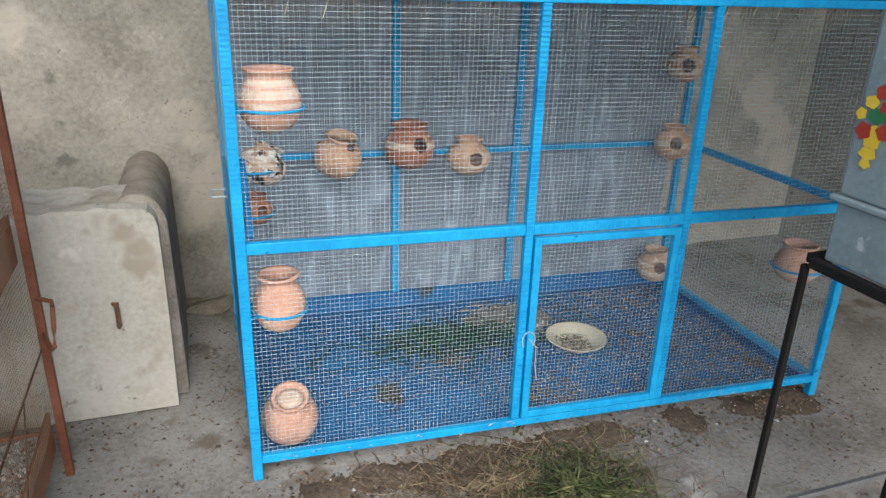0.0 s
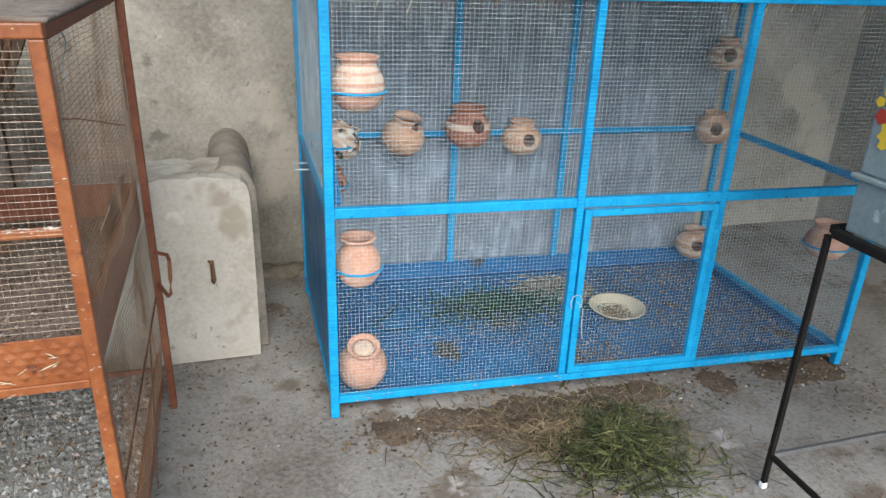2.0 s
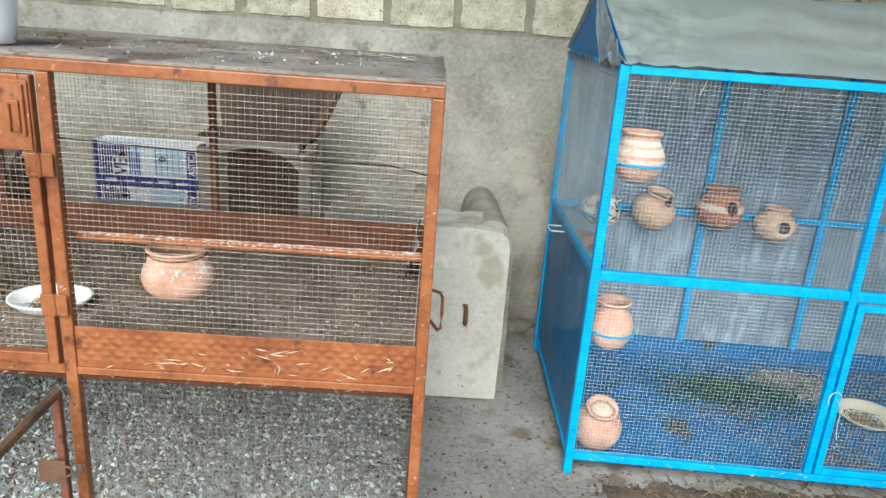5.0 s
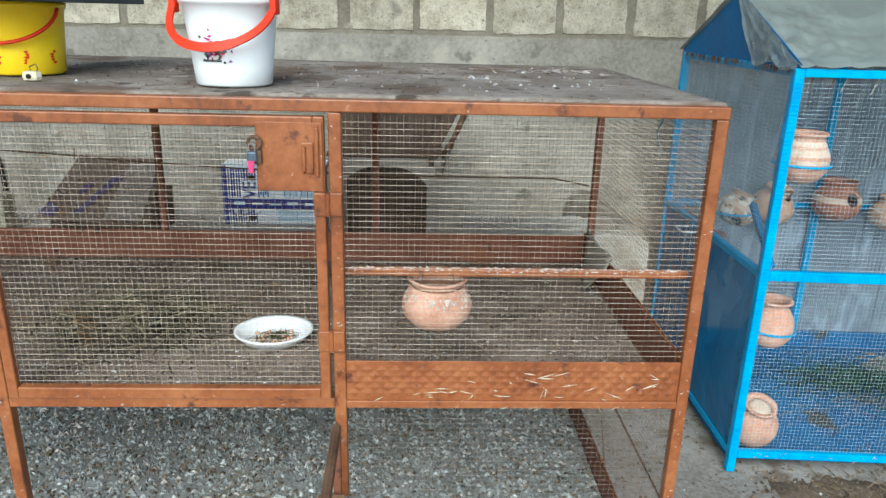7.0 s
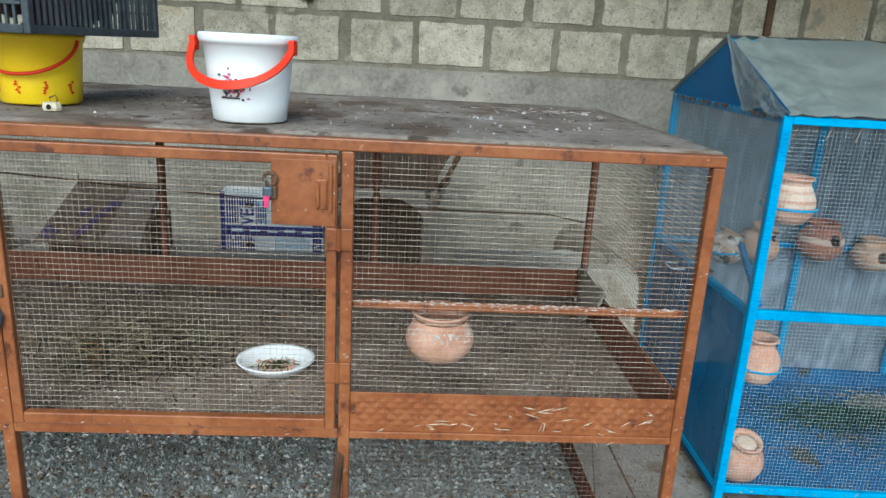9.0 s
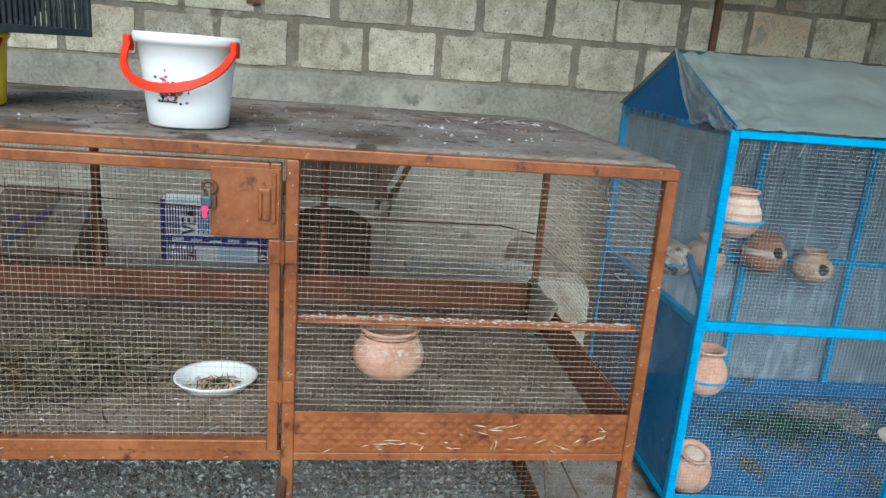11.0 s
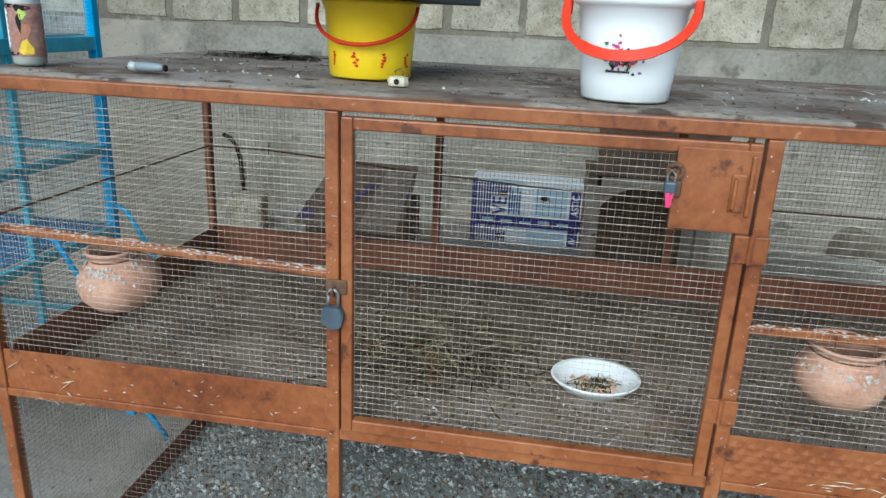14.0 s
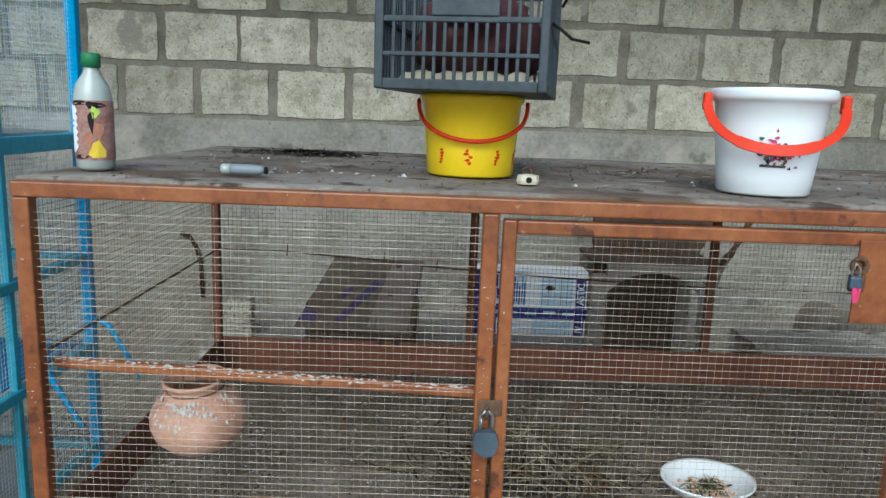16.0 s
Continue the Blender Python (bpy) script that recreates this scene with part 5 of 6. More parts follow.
av_pot(0.082, 0.53, 0.802, 0.155, 0.140, 0.047, M_CLAY_DUNG, "dung-streaked clay nest pot with dark mouth", (0.0, 0.53), (0, 24, 12), bands=((0.5, 0.62),), hole=(0.75, -0.6, 0.25), hole_r=0.028)
av_pot(0.078, 0.64, 0.620, 0.130, 0.112, 0.042, M_CLAY_RED, "small red clay nest pot with round hole", (0.0, 0.64), hole=(0.45, -0.9, 0.05))
av_pot(0.103, 0.105, 0.465, 0.155, 0.185, 0.050, M_CLAY, "plump orange clay pot held in a blue ring", (0.0, 0.03), rim=1.1)
av_pot(0.118, 0.165, FLB + 0.012, 0.180, 0.200, 0.047, M_CLAY, "plump orange clay pot tipped on the floor", None, (20, 0, 0), rim=1.12, fill=True)
av_pot(0.418, 0.930, 0.706, 0.190, 0.180, 0.055, M_CLAY_PALE, "buff clay nest pot tied to the back rail", None, (14, 8, 0), hole=(0.4, -0.45, 0.8), hole_r=0.024)
av_pot(0.728, 0.933, 0.722, 0.208, 0.190, 0.068, M_CLAY_RED, "red-brown clay nest pot with white slip band", None, bands=((0.52, 0.66),), hole=(0.22, -0.95, 0.22), hole_r=0.030)
av_pot(0.988, 0.940, 0.682, 0.185, 0.160, 0.052, M_CLAY_PALE, "whitewashed clay nest pot with round hole", None, bands=((0.25, 0.35), (0.58, 0.66)), hole=(0.05, -1, 0.05), hole_r=0.029)
av_pot(1.980, 0.945, 1.060, 0.155, 0.155, 0.046, M_CLAY_PALE, "cream clay nest pot tied to a corner post", None, hole=(-0.4, -0.9, 0.05), hole_r=0.030, bands=((0.3, 0.42), (0.6, 0.7)))
av_pot(1.975, 0.940, 0.708, 0.163, 0.160, 0.048, M_CLAY_PALE, "whitish clay nest pot on a corner post", None, hole=(-0.4, -0.9, 0.1), hole_r=0.028, bands=((0.45, 0.6),))
av_pot(1.975, 0.935, 0.098, 0.170, 0.165, 0.050, M_CLAY_PALE, "banded clay nest pot tied to the corner post", hole=(-0.3, -0.95, 0.15), hole_r=0.028, bands=((0.3, 0.4), (0.55, 0.66)))
av_pot(1.985, 0.112, 0.448, 0.165, 0.150, 0.055, M_CLAY, "orange clay pot in a ring by the end post", (BU, 0.03), bands=((0.28, 0.34),))

# floor of the aviary
def skewed(name, bm, *rest, **kw):
    bm.transform(SKEW)
    return whole(name, bm, *rest, **kw)


# a layer of darker strands below the fodder
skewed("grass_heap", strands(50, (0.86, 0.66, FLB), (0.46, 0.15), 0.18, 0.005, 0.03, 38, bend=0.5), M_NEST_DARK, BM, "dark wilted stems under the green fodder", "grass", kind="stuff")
skewed("grass_heap", strands(330, (0.86, 0.66, FLB + 0.004), (0.56, 0.17), 0.28, 0.0068, 0.06, 31, bend=0.5), M_FODDER, BM, "heap of cut green fodder on the blue floor", "grass", kind="stuff")
skewed("straw_heap", strands(80, (0.78, 0.50, FLB), (0.60, 0.22), 0.13, 0.003, 0.015, 32, bend=0.5), M_STRAW, BM, "dry straw around the green fodder", "straw", kind="stuff")
bm = grid_sheet(26, 20, lambda a, b: (0.96 + a * 0.42, 0.64 + b * 0.36, FLB - 0.004 + 0.026 * max(0, 1 - ((a - 0.5) ** 2 + (b - 0.5) ** 2) * (4.2 + 2.5 * noise.noise(Vector((a * 3, b * 3, 7))))) ** 0.8 + 0.012 * noise.noise(Vector((a * 9, b * 9, 0))) + 0.005 * noise.noise(Vector((a * 26, b * 26, 0)))))
skewed("sand_heap", bm, M_SAND, BM, "small heap of grey sand on the floor", "sand", kind="stuff", smooth=True)
dens = lambda x, y: 0.25 + 0.75 * (noise.noise(Vector((x * 3.1, y * 3.1, 5))) > -0.05) * (0.35 if y < 0.25 and x < 0.8 else 1)
skewed("floor_litter", flakes(900, 1.0, 1.34, 0.66, 0.96, FLB + 0.006, 0.010, 36, 0.012, lambda x, y: ((x - 1.17) / 0.17) ** 2 + ((y - 0.81) / 0.15) ** 2 < 0.9), M_FLAKE, BM, "pale crumbs on the sand heap", "litter", kind="stuff")
right = lambda x, y: (x - 0.9) * 0.7 + 0.35 * noise.noise(Vector((x * 4, y * 4, 1)))
skewed("floor_litter", flakes(5200, 0.75, BU - 0.03, 0.06, BV - 0.03, FLB, 0.009, 39, 0.0, right), M_FLAKE, BM, "fine pale husks over the blue floor", "litter", kind="stuff")
skewed("floor_litter", flakes(700, 0.92, 1.26, 0.08, 0.36, FLB, 0.013, 41, 0.004, lambda x, y: 1.1 - ((x - 1.08) / 0.15) ** 2 - ((y - 0.22) / 0.13) ** 2), M_FLAKE_DARK, BM, "small spill of brown soil by the door", "litter", kind="stuff")
skewed("floor_litter", flakes(10000, 0.7, BU - 0.03, 0.06, BV - 0.03, FLB, 0.012, 37, 0.001, right), M_FLAKE_DARK, BM, "dark trampled chaff over the blue floor", "litter", kind="stuff")
skewed("floor_litter", flakes(2600, 0.1, BU - 0.03, 0.03, BV - 0.03, FLB, 0.010, 33, 0.001, dens), M_FLAKE_DARK, BM, "brown chaff over the blue floor", "litter", kind="stuff")
skewed("floor_litter", flakes(900, 0.05, BU - 0.03, 0.03, BV - 0.03, FLB, 0.008, 34, 0.0, dens), M_FLAKE, BM, "pale husks and droppings over the floor", "litter", kind="stuff")
plate = thing("plate", BM @ pose(1.349, 0.471, FLB), "chipped cream enamel plate with feed", "plate")
bm = lathe([(0, 0.006), (0.07, 0.006), (0.085, 0.02), (0.122, 0.040), (0.128, 0.043), (0.129, 0.039), (0.09, 0.014), (0.074, 0.0), (0, 0)], 44)
part("dish", bm, M_CREAM, plate, smooth=True)
part("feed", flakes(520, -0.065, 0.065, -0.065, 0.065, 0.007, 0.010, 35, 0.004), M_STRAW, plate, "scattered grain", kind="stuff")

# plastic films
def wav(u, v, s=1.0):
    return 0.010 * s * noise.noise(Vector((u * 3, v * 9, 1))) + 0.006 * s * noise.noise(Vector((u * 11, v * 4, 7)))


def roof_fn(a, b):
    u = -0.016 + a * (BU + 0.05)
    v = -0.012 + b * (AV + 0.012)
    z = BT + 0.008 + (AZ - BT) * b + 0.004 - 0.018 * math.sin(b * math.pi) * (0.6 + 0.4 * math.sin(u * 9)) * min(1, b * 3) + wav(u, v) * min(1, 0.12 + b * 4)
    crumple = max(0.0, 1 - a / 0.16)
    z += crumple * (0.022 * noise.noise(Vector((u * 16, v * 13, 3))) + 0.012 * noise.noise(Vector((u * 37, v * 31, 8))))
    if a < 0.08:
        z -= (0.08 - a) * 0.5 * (0.2 + 0.8 * abs(noise.noise(Vector((0, v * 7, 2)))))
        u += (0.08 - a) * 0.1
    if b < 0.001:
        z -= 0.006 * abs(noise.noise(Vector((u * 14, 0, 5))))
    return (u, v, max(z, BT + 0.003 if u > -0.02 else 0))


sheet = skewed("plastic_sheet", grid_sheet(190, 44, roof_fn), F_ROOF, BM, "creased milky plastic sheet over the aviary roof", "plastic sheet", smooth=True)
def flap_fn(a, b):
    v = -0.012 + a * (AV + 0.01)
    top = BT + 0.018 + (AZ - BT) * max(0, v) / AV
    low = BT - 0.004 + 0.02 * noise.noise(Vector((v * 9, 0, 4))) if v < 0.30 else BT + (AZ - BT + 0.01) * (v - 0.30) / (AV - 0.30)
    z = top + (min(low, top) - top) * b
    u = -0.016 - 0.010 * b + 0.010 * noise.noise(Vector((v * 9, b * 4, 2))) * b + 0.004 * noise.noise(Vector((v * 30, b * 9, 6)))
    return (min(u, -0.010), v, z)


skewed("plastic_sheet", grid_sheet(48, 22, flap_fn), F_FLAP, BM, "crumpled plastic flap hanging over the gable", "plastic sheet", smooth=True)
skewed("plastic_sheet", grid_sheet(60, 16, lambda a, b: (-0.02 + a * (BU + 0.04), AV + b * (BV - AV + 0.03), AZ + 0.014 - (AZ - BT) * b * 1.02 + wav(a * 2, b) * 0.6)), F_ROOF, BM, "milky plastic sheet over the back roof slope", "plastic sheet", smooth=True)
skewed("plastic_sheet", grid_sheet(24, 24, lambda a, b: (-0.016 + wav(a, b, 0.5), 0.008 + a * (BV - 0.02), 0.765 + b * (BT - 0.772))), F_SIDE, BM, "hazy plastic film over the upper aviary side", "plastic sheet", smooth=True)
skewed("plastic_sheet", grid_sheet(64, 44, lambda a, b: (0.012 + a * (BU - 0.05), BV + 0.014 + 1.2 * wav(a * 2, b * 1.4), 0.085 + b * (BT - 0.095))), F_BACK, BM, "creased grey plastic film behind the aviary mesh", "plastic sheet", smooth=True)
# torn bits of film and straw hanging under the front rail
for i in range(26):
    u = RNG.uniform(0.05, 2.05)
    L = RNG.uniform(0.02, 0.06)
    bm = bmesh.new()
    w0 = RNG.uniform(0.0012, 0.003)
    q = [bm.verts.new((u + dx + 0.3 * dz, 0.032 + dy, BT - 0.02 + dz)) for dx, dy, dz in ((-w0, 0, 0), (w0, 0, 0), (w0 * 0.6, 0.004, -L), (-w0 * 0.6, 0.004, -L))]
    q2 = [bm.verts.new(v.co + Vector((0, 0.001, 0))) for v in q]
    bm.faces.new(q)
    bm.faces.new(q2[::-1])
    for k in range(4):
        bm.faces.new((q[k], q[(k + 1) % 4], q2[(k + 1) % 4], q2[k]))
    part("torn_strip", bm, M_STRAW if i % 4 else M_CREAM, aviary)

# ---- cement hen box ----
hb = thing("cement_box", pose(0.65, 2.8, 0), "plastered grey cement box built against the wall", "cement box")
bm = bmesh.new()
n = 14
sec = [(0.27, 0), (1.02, 0), (1.024, 0.35), (1.022, 0.60), (1.022, 0.688), (1.016, 0.722), (0.995, 0.748), (0.95, 0.757)] + [(0.95 - 0.034 * k, 0.757) for k in range(1, 21)]
rows = []
for j in range(n + 1):
    y = 2.345 + 0.27 * j / n
    rows.append([bm.verts.new((x + 0.006 * noise.noise(Vector((x * 6, y * 6, z * 6))) * (z > 0), y + (0.005 * noise.noise(Vector((x * 5, 1, z * 5))) if j == 0 else 0), z + (0.006 * noise.noise(Vector((x * 4, y * 4, 9))) + (0.014 * noise.noise(Vector((x * 17, y * 17, 4))) * (z > 0.7))) * (z > 0))) for x, z in sec])
for A, B in zip(rows, rows[1:]):
    for k in range(len(sec) - 1):
        bm.faces.new((A[k], A[k + 1], B[k + 1], B[k]))
bm.faces.new(rows[0])
bm.faces.new(rows[-1][::-1])
wpart("body", bm, M_CEMENT, hb)
bm = bmesh.new()
rows = []
for j in range(21):
    t = j / 20
    y = 2.42 + (WALL_Y - 0.004 - 2.42) * t
    top = 0.775 - 0.05 * t
    ringv = []
    for k in range(19):
        a = math.pi * k / 18
        wv = 1 + 0.05 * noise.noise(Vector((t * 6, k * 0.4, 3)))
        x, z = 0.952 + 0.095 * wv * math.cos(a), top - 0.125 + 0.125 * wv * math.sin(a)
        ringv.append(bm.verts.new((x, y, z)))
    ringv = [bm.verts.new((ringv[0].co.x + 0.01, y, 0))] + ringv + [bm.verts.new((ringv[-1].co.x - 0.01, y, 0))]
    rows.append(ringv)
for A, B in zip(rows, rows[1:]):
    for k in range(len(A) - 1):
        bm.faces.new((A[k], A[k + 1], B[k + 1], B[k]))
bm.faces.new(rows[0])
wpart("flue", bm, M_CEMENT_ROUGH, hb, "rough rounded cement hump", smooth=True)
bm = bmesh.new()
tube(bm, [(0.855, 2.336, 0.432), (0.862, 2.322, 0.434), (0.868, 2.318, 0.425), (0.870, 2.318, 0.36), (0.866, 2.320, 0.350), (0.862, 2.336, 0.352)], 0.006, 8)
box(bm, 0.857, 0.873, 2.334, 2.340, 0.345, 0.435, 0.002)
wpart("handle", bm, M_RUST, hb, "dark rusty iron pull")
# rubble at the foot of the wall
for x, y, s in ((1.16, 3.12, 0.07), (1.24, 3.17, 0.05), (1.09, 3.19, 0.045)):
    bm = bmesh.new()
    bmesh.ops.create_icosphere(bm, subdivisions=2, radius=1.0)
    for v in bm.verts:
        k = 1 + 0.35 * noise.noise(v.co * 1.7 + Vector((x * 9, 0, 0)))
        v.co = Vector((v.co.x * s * 1.4 * k, v.co.y * s * k, max(-0.2 * s, v.co.z * s * 0.5 * k)))
    whole("stone", bm, M_MORTAR, pose(x, y, 0.005), "rough grey stone at the wall foot", "stone", "stones by the wall")

# ---- behind the orange cage ----
bench = thing("bench", pose(-0.85, 2.5, 0), "plain weathered wooden bench behind the cage", "bench")
wpart("seat", boxed(-1.72, -0.29, 2.32, 2.88, 0.670, 0.700, bevel=0.003), M_GREY_WOOD, bench)
for x in (-1.68, -0.33):
    for y in (2.36, 2.84):
        wpart("leg", boxed(x - 0.025, x + 0.025, y - 0.025, y + 0.025, 0, 0.670, bevel=0.003), M_GREY_WOOD, bench)
cb = thing("printed_box", pose(-0.524, 2.73, 0.7005), "blue and white printed cardboard box on a bench", "box")
cb.scale = (1.15, 1.0, 0.94)
part("carton", boxed(-0.19, 0.19, -0.11, 0.015, 0, 0.275, bevel=0.003), M_BOXWHITE, cb)
fy = -0.1125
for x0, x1, z0, z1, m_ in ((-0.19, -0.172, 0, 0.275, M_BOXBLUE), (-0.171, 0.19, 0.072, 0.119, M_BOXBLUE), (-0.171, -0.012, 0.262, 0.2745, M_BOXCYAN), (0.150, 0.184, 0.122, 0.245, M_BOXBLUE), (0.150, 0.184, 0.004, 0.074, M_BOXBLUE), (0.03, 0.14, 0.13, 0.25, M_BOXCYAN), (0.01, 0.14, 0.006, 0.070, M_BOXCYAN), (-0.062, -0.018, 0.125, 0.256, M_BOXCYAN)):
    part("print_patch", boxed(x0, x1, fy, fy + 0.003, z0, z1, bevel=0), m_, cb)
for k in range(11):
    x = -0.168 + k * 0.0096
    part("print_stripe", boxed(x, x + 0.0058, fy - 0.0004, fy + 0.003, 0.205 if k > 4 else 0.124, 0.256, bevel=0), M_BOXBLUE, cb)
    part("print_stripe", boxed(x, x + 0.0048, fy - 0.0004, fy + 0.003, 0.004, 0.072 - 0.02 * (k % 4 == 2), bevel=0), M_BOXBLUE, cb)
for k in range(5):
    part("print_line", boxed(-0.060 + k * 0.0085, -0.0555 + k * 0.0085, fy - 0.0008, fy + 0.003, 0.128 + 0.012 * (k % 2), 0.25 - 0.02 * (k % 3), bevel=0), M_BOXBLUE, cb)
    part("print_line", boxed(0.036 + k * 0.021, 0.038 + k * 0.021, fy - 0.0008, fy + 0.003, 0.132, 0.248, bevel=0), M_BOXBLUE, cb)
    part("print_line", boxed(-0.150 + k * 0.065, -0.110 + k * 0.065, fy - 0.0008, fy + 0.003, 0.090 + 0.003 * (k % 2), 0.106 - 0.004 * (k % 3), bevel=0), M_BOXCYAN, cb)
part("print_line", boxed(0.036, 0.138, fy - 0.0008, fy + 0.003, 0.168, 0.170, bevel=0), M_BOXBLUE, cb)
# flat black discs stand for the dark inside of the holes
for x, z in ((-0.082, 0.216), (0.062, 0.206), (-0.085, 0.030)):
    bm = lathe([(0, 0), (0.013, 0), (0.013, 0.002), (0, 0.002)], 14)
    bm.transform(Matrix.Translation((x, fy - 0.0010, z)) @ Matrix.Rotation(radians(90), 4, "X") @ Matrix.Diagonal((1.15, 0.8, 1, 1)))
    part("punched_hole", bm, M_BLACK, cb)


def words(body, size, m, material, parent, label=""):
    cu = bpy.data.curves.new("text", "FONT")
    cu.body, cu.size, cu.extrude, cu.offset = body, size, 0.0006, size * 0.018
    tmp = bpy.data.objects.new("tmp", cu)
    scene.collection.objects.link(tmp)
    dg = bpy.context.evaluated_depsgraph_get()
    me = bpy.data.meshes.new_from_object(tmp.evaluated_get(dg))
    bpy.data.objects.remove(tmp)
    me.transform(m)
    me.materials.clear()
    me.materials.append(material)
    ob = new("lettering", me)
    ob.parent = parent
    return tagged(ob, label)


words("VE", 0.070, pose(-0.068, fy - 0.0014, 0.122, 90, -90, 0), M_BOXBLUE, cb, "dark blue printed letters")
words("ASTIC", 0.034, pose(0.179, fy - 0.001, 0.138, 90, -90, 0), M_BOXWHITE, cb, "white printed letters")
words("IV", 0.034, pose(0.179, fy - 0.001, 0.016, 90, -90, 0), M_BOXWHITE, cb, "white printed letters")
cd = thing("cardboard_box", pose(-1.16, 2.52, 0.7005), "open brown cardboard box with violet tape", "box")
bm = bmesh.new()
for dims in ((-0.2, 0.2, -0.13, -0.125, 0, 0.10), (-0.2, 0.2, 0.125, 0.13, 0, 0.16), (-0.2, -0.195, -0.125, 0.125, 0, 0.16), (0.195, 0.2, -0.125, 0.125, 0, 0.16), (-0.195, 0.195, -0.125, 0.125, 0, 0.005)):
    box(bm, *dims, bevel=0.001)
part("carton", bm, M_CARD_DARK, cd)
bm = bmesh.new()
pts = [(-0.235, -0.17, 0.085), (0.185, -0.15, 0.06), (0.215, 0.0, 0.30), (-0.115, 0.0, 0.305)]
A = [bm.verts.new(p) for p in pts]
B = [bm.verts.new(Vector(p) + Vector((0, 0.005, 0.002))) for p in pts]
bm.faces.new(A)
bm.faces.new(B[::-1])
for k in range(4):
    bm.faces.new((A[k], A[(k + 1) % 4], B[(k + 1) % 4], B[k]))
flap = part("flap", bm, M_CARD, cd, "wide flap folded up and out")
bm = bmesh.new()
fold = [(0.02, -0.158, 0.088), (0.165, -0.153, 0.078), (0.205, -0.012, 0.288), (0.10, -0.014, 0.290)]
A = [bm.verts.new(Vector(p) + Vector((0, -0.010, 0.002))) for p in fold]
B = [bm.verts.new(Vector(p) + Vector((0, -0.006, 0.003))) for p in fold]
bm.faces.new(A)
bm.faces.new(B[::-1])
for k in range(4):
    bm.faces.new((A[k], A[(k + 1) % 4], B[(k + 1) % 4], B[k]))
part("inner_flap", bm, M_CARD_PALE, cd, "paler bent inner flap")


def on_flap(a, b):
    p = [Vector(q) for q in pts]
    return p[0].lerp(p[1], a).lerp(p[3].lerp(p[2], a), b) + Vector((0, -0.013, 0.004))


for quad in (((0.30, 0.12), (0.36, 0.10), (0.62, 0.66), (0.54, 0.72)), ((0.62, 0.62), (0.98, 0.56), (0.98, 0.68), (0.64, 0.74)), ((0.0, 0.1), (0.14, 0.06), (0.16, 0.2), (0.03, 0.28)), ((0.66, 0.06), (0.85, 0.04), (0.86, 0.14), (0.67, 0.16)), ((0.26, 0.4), (0.36, 0.5), (0.34, 0.62), (0.25, 0.5))):
    bm = bmesh.new()
    bm.faces.new([bm.verts.new(on_flap(*q)) for q in quad])
    part("tape", bm, M_PURPLE, flap, "torn violet tape")
# old chair frame with arched rails
tb = thing("chair", pose(-0.05, 2.7, 0), "old weathered grey wooden chair with brown back", "chair")
for x in (-0.268, 0.155):
    for y in (2.60, 2.86):
        wpart("leg", boxed(x - 0.027, x + 0.027, y - 0.018, y + 0.018, 0, 0.962 if y < 2.7 else 1.0, bevel=0.004), M_PALE_WOOD, tb)


def arch_rail(x0, x1, y, z, deep, thin):
    """A rail whose lower edge is cut to a flat arch."""
    n = 16
    lo = [(x0 + (x1 - x0) * k / n, z - thin - deep * abs(2 * k / n - 1) ** 2.6) for k in range(n + 1)]
    prof = [(x0, z), *lo, (x1, z)]
    bm = bmesh.new()
    A, B = [bm.verts.new((a, y - 0.014, b)) for a, b in prof], [bm.verts.new((a, y + 0.014, b)) for a, b in prof]
    bm.faces.new(A)
    bm.faces.new(B[::-1])
    for k in range(len(prof)):
        m_ = (k + 1) % len(prof)
        bm.faces.new((A[k], A[m_], B[m_], B[k]))
    return bm


wpart("front_rail", arch_rail(-0.241, 0.128, 2.598, 1.0, 0.085, 0.028), M_PALE_WOOD, tb, "arched pale front rail")
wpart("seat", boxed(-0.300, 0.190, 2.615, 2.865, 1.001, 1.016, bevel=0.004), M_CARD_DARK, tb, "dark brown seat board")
# panel added to darken the shadowy space under the arched rail
wpart("back_panel", boxed(-0.240, 0.127, 2.852, 2.864, 0.2, 0.995, bevel=0.002), M_CARD_DARK, tb, "dark brown panel added for the shadowy space below")
prof = [(0.185, 0.0), (0.235, 0.10), (0.280, 0.20), (0.292, 0.28), (0.25, 0.304), (0.06, 0.312), (-0.16, 0.296), (-0.232, 0.26), (-0.256, 0.19), (-0.258, 0.08), (-0.25, 0.0)]
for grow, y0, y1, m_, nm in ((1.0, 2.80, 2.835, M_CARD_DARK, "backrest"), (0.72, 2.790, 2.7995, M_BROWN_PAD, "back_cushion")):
    bm = bmesh.new()
    A = [bm.verts.new((-0.04 + (x + 0.04) * grow, y0, 1.0165 + z * grow)) for x, z in prof]
    B = [bm.verts.new((-0.04 + (x + 0.04) * grow, y1, 1.0165 + z * grow)) for x, z in prof]
    bm.faces.new(A)
    bm.faces.new(B[::-1])
    for k in range(len(prof)):
        q_ = (k + 1) % len(prof)
        bm.faces.new((A[k], A[q_], B[q_], B[k]))
    bmesh.ops.bevel(bm, geom=list(bm.edges), offset=0.003, segments=2, affect="EDGES")
    wpart(nm, bm, m_, tb, "rounded dark brown back" if nm == "backrest" else "darker padding on the back")
bm = bmesh.new()
tube(bm, [(0.165, 2.60, 0.93), (0.178, 2.60, 0.985), (0.205, 2.598, 1.03), (0.232, 2.59, 1.075)], [0.026, 0.024, 0.017, 0.010], 10)
wpart("arm_bracket", bm, M_PALE_WOOD, tb, "pale forked arm bracket", smooth=True)
bm = bmesh.new()
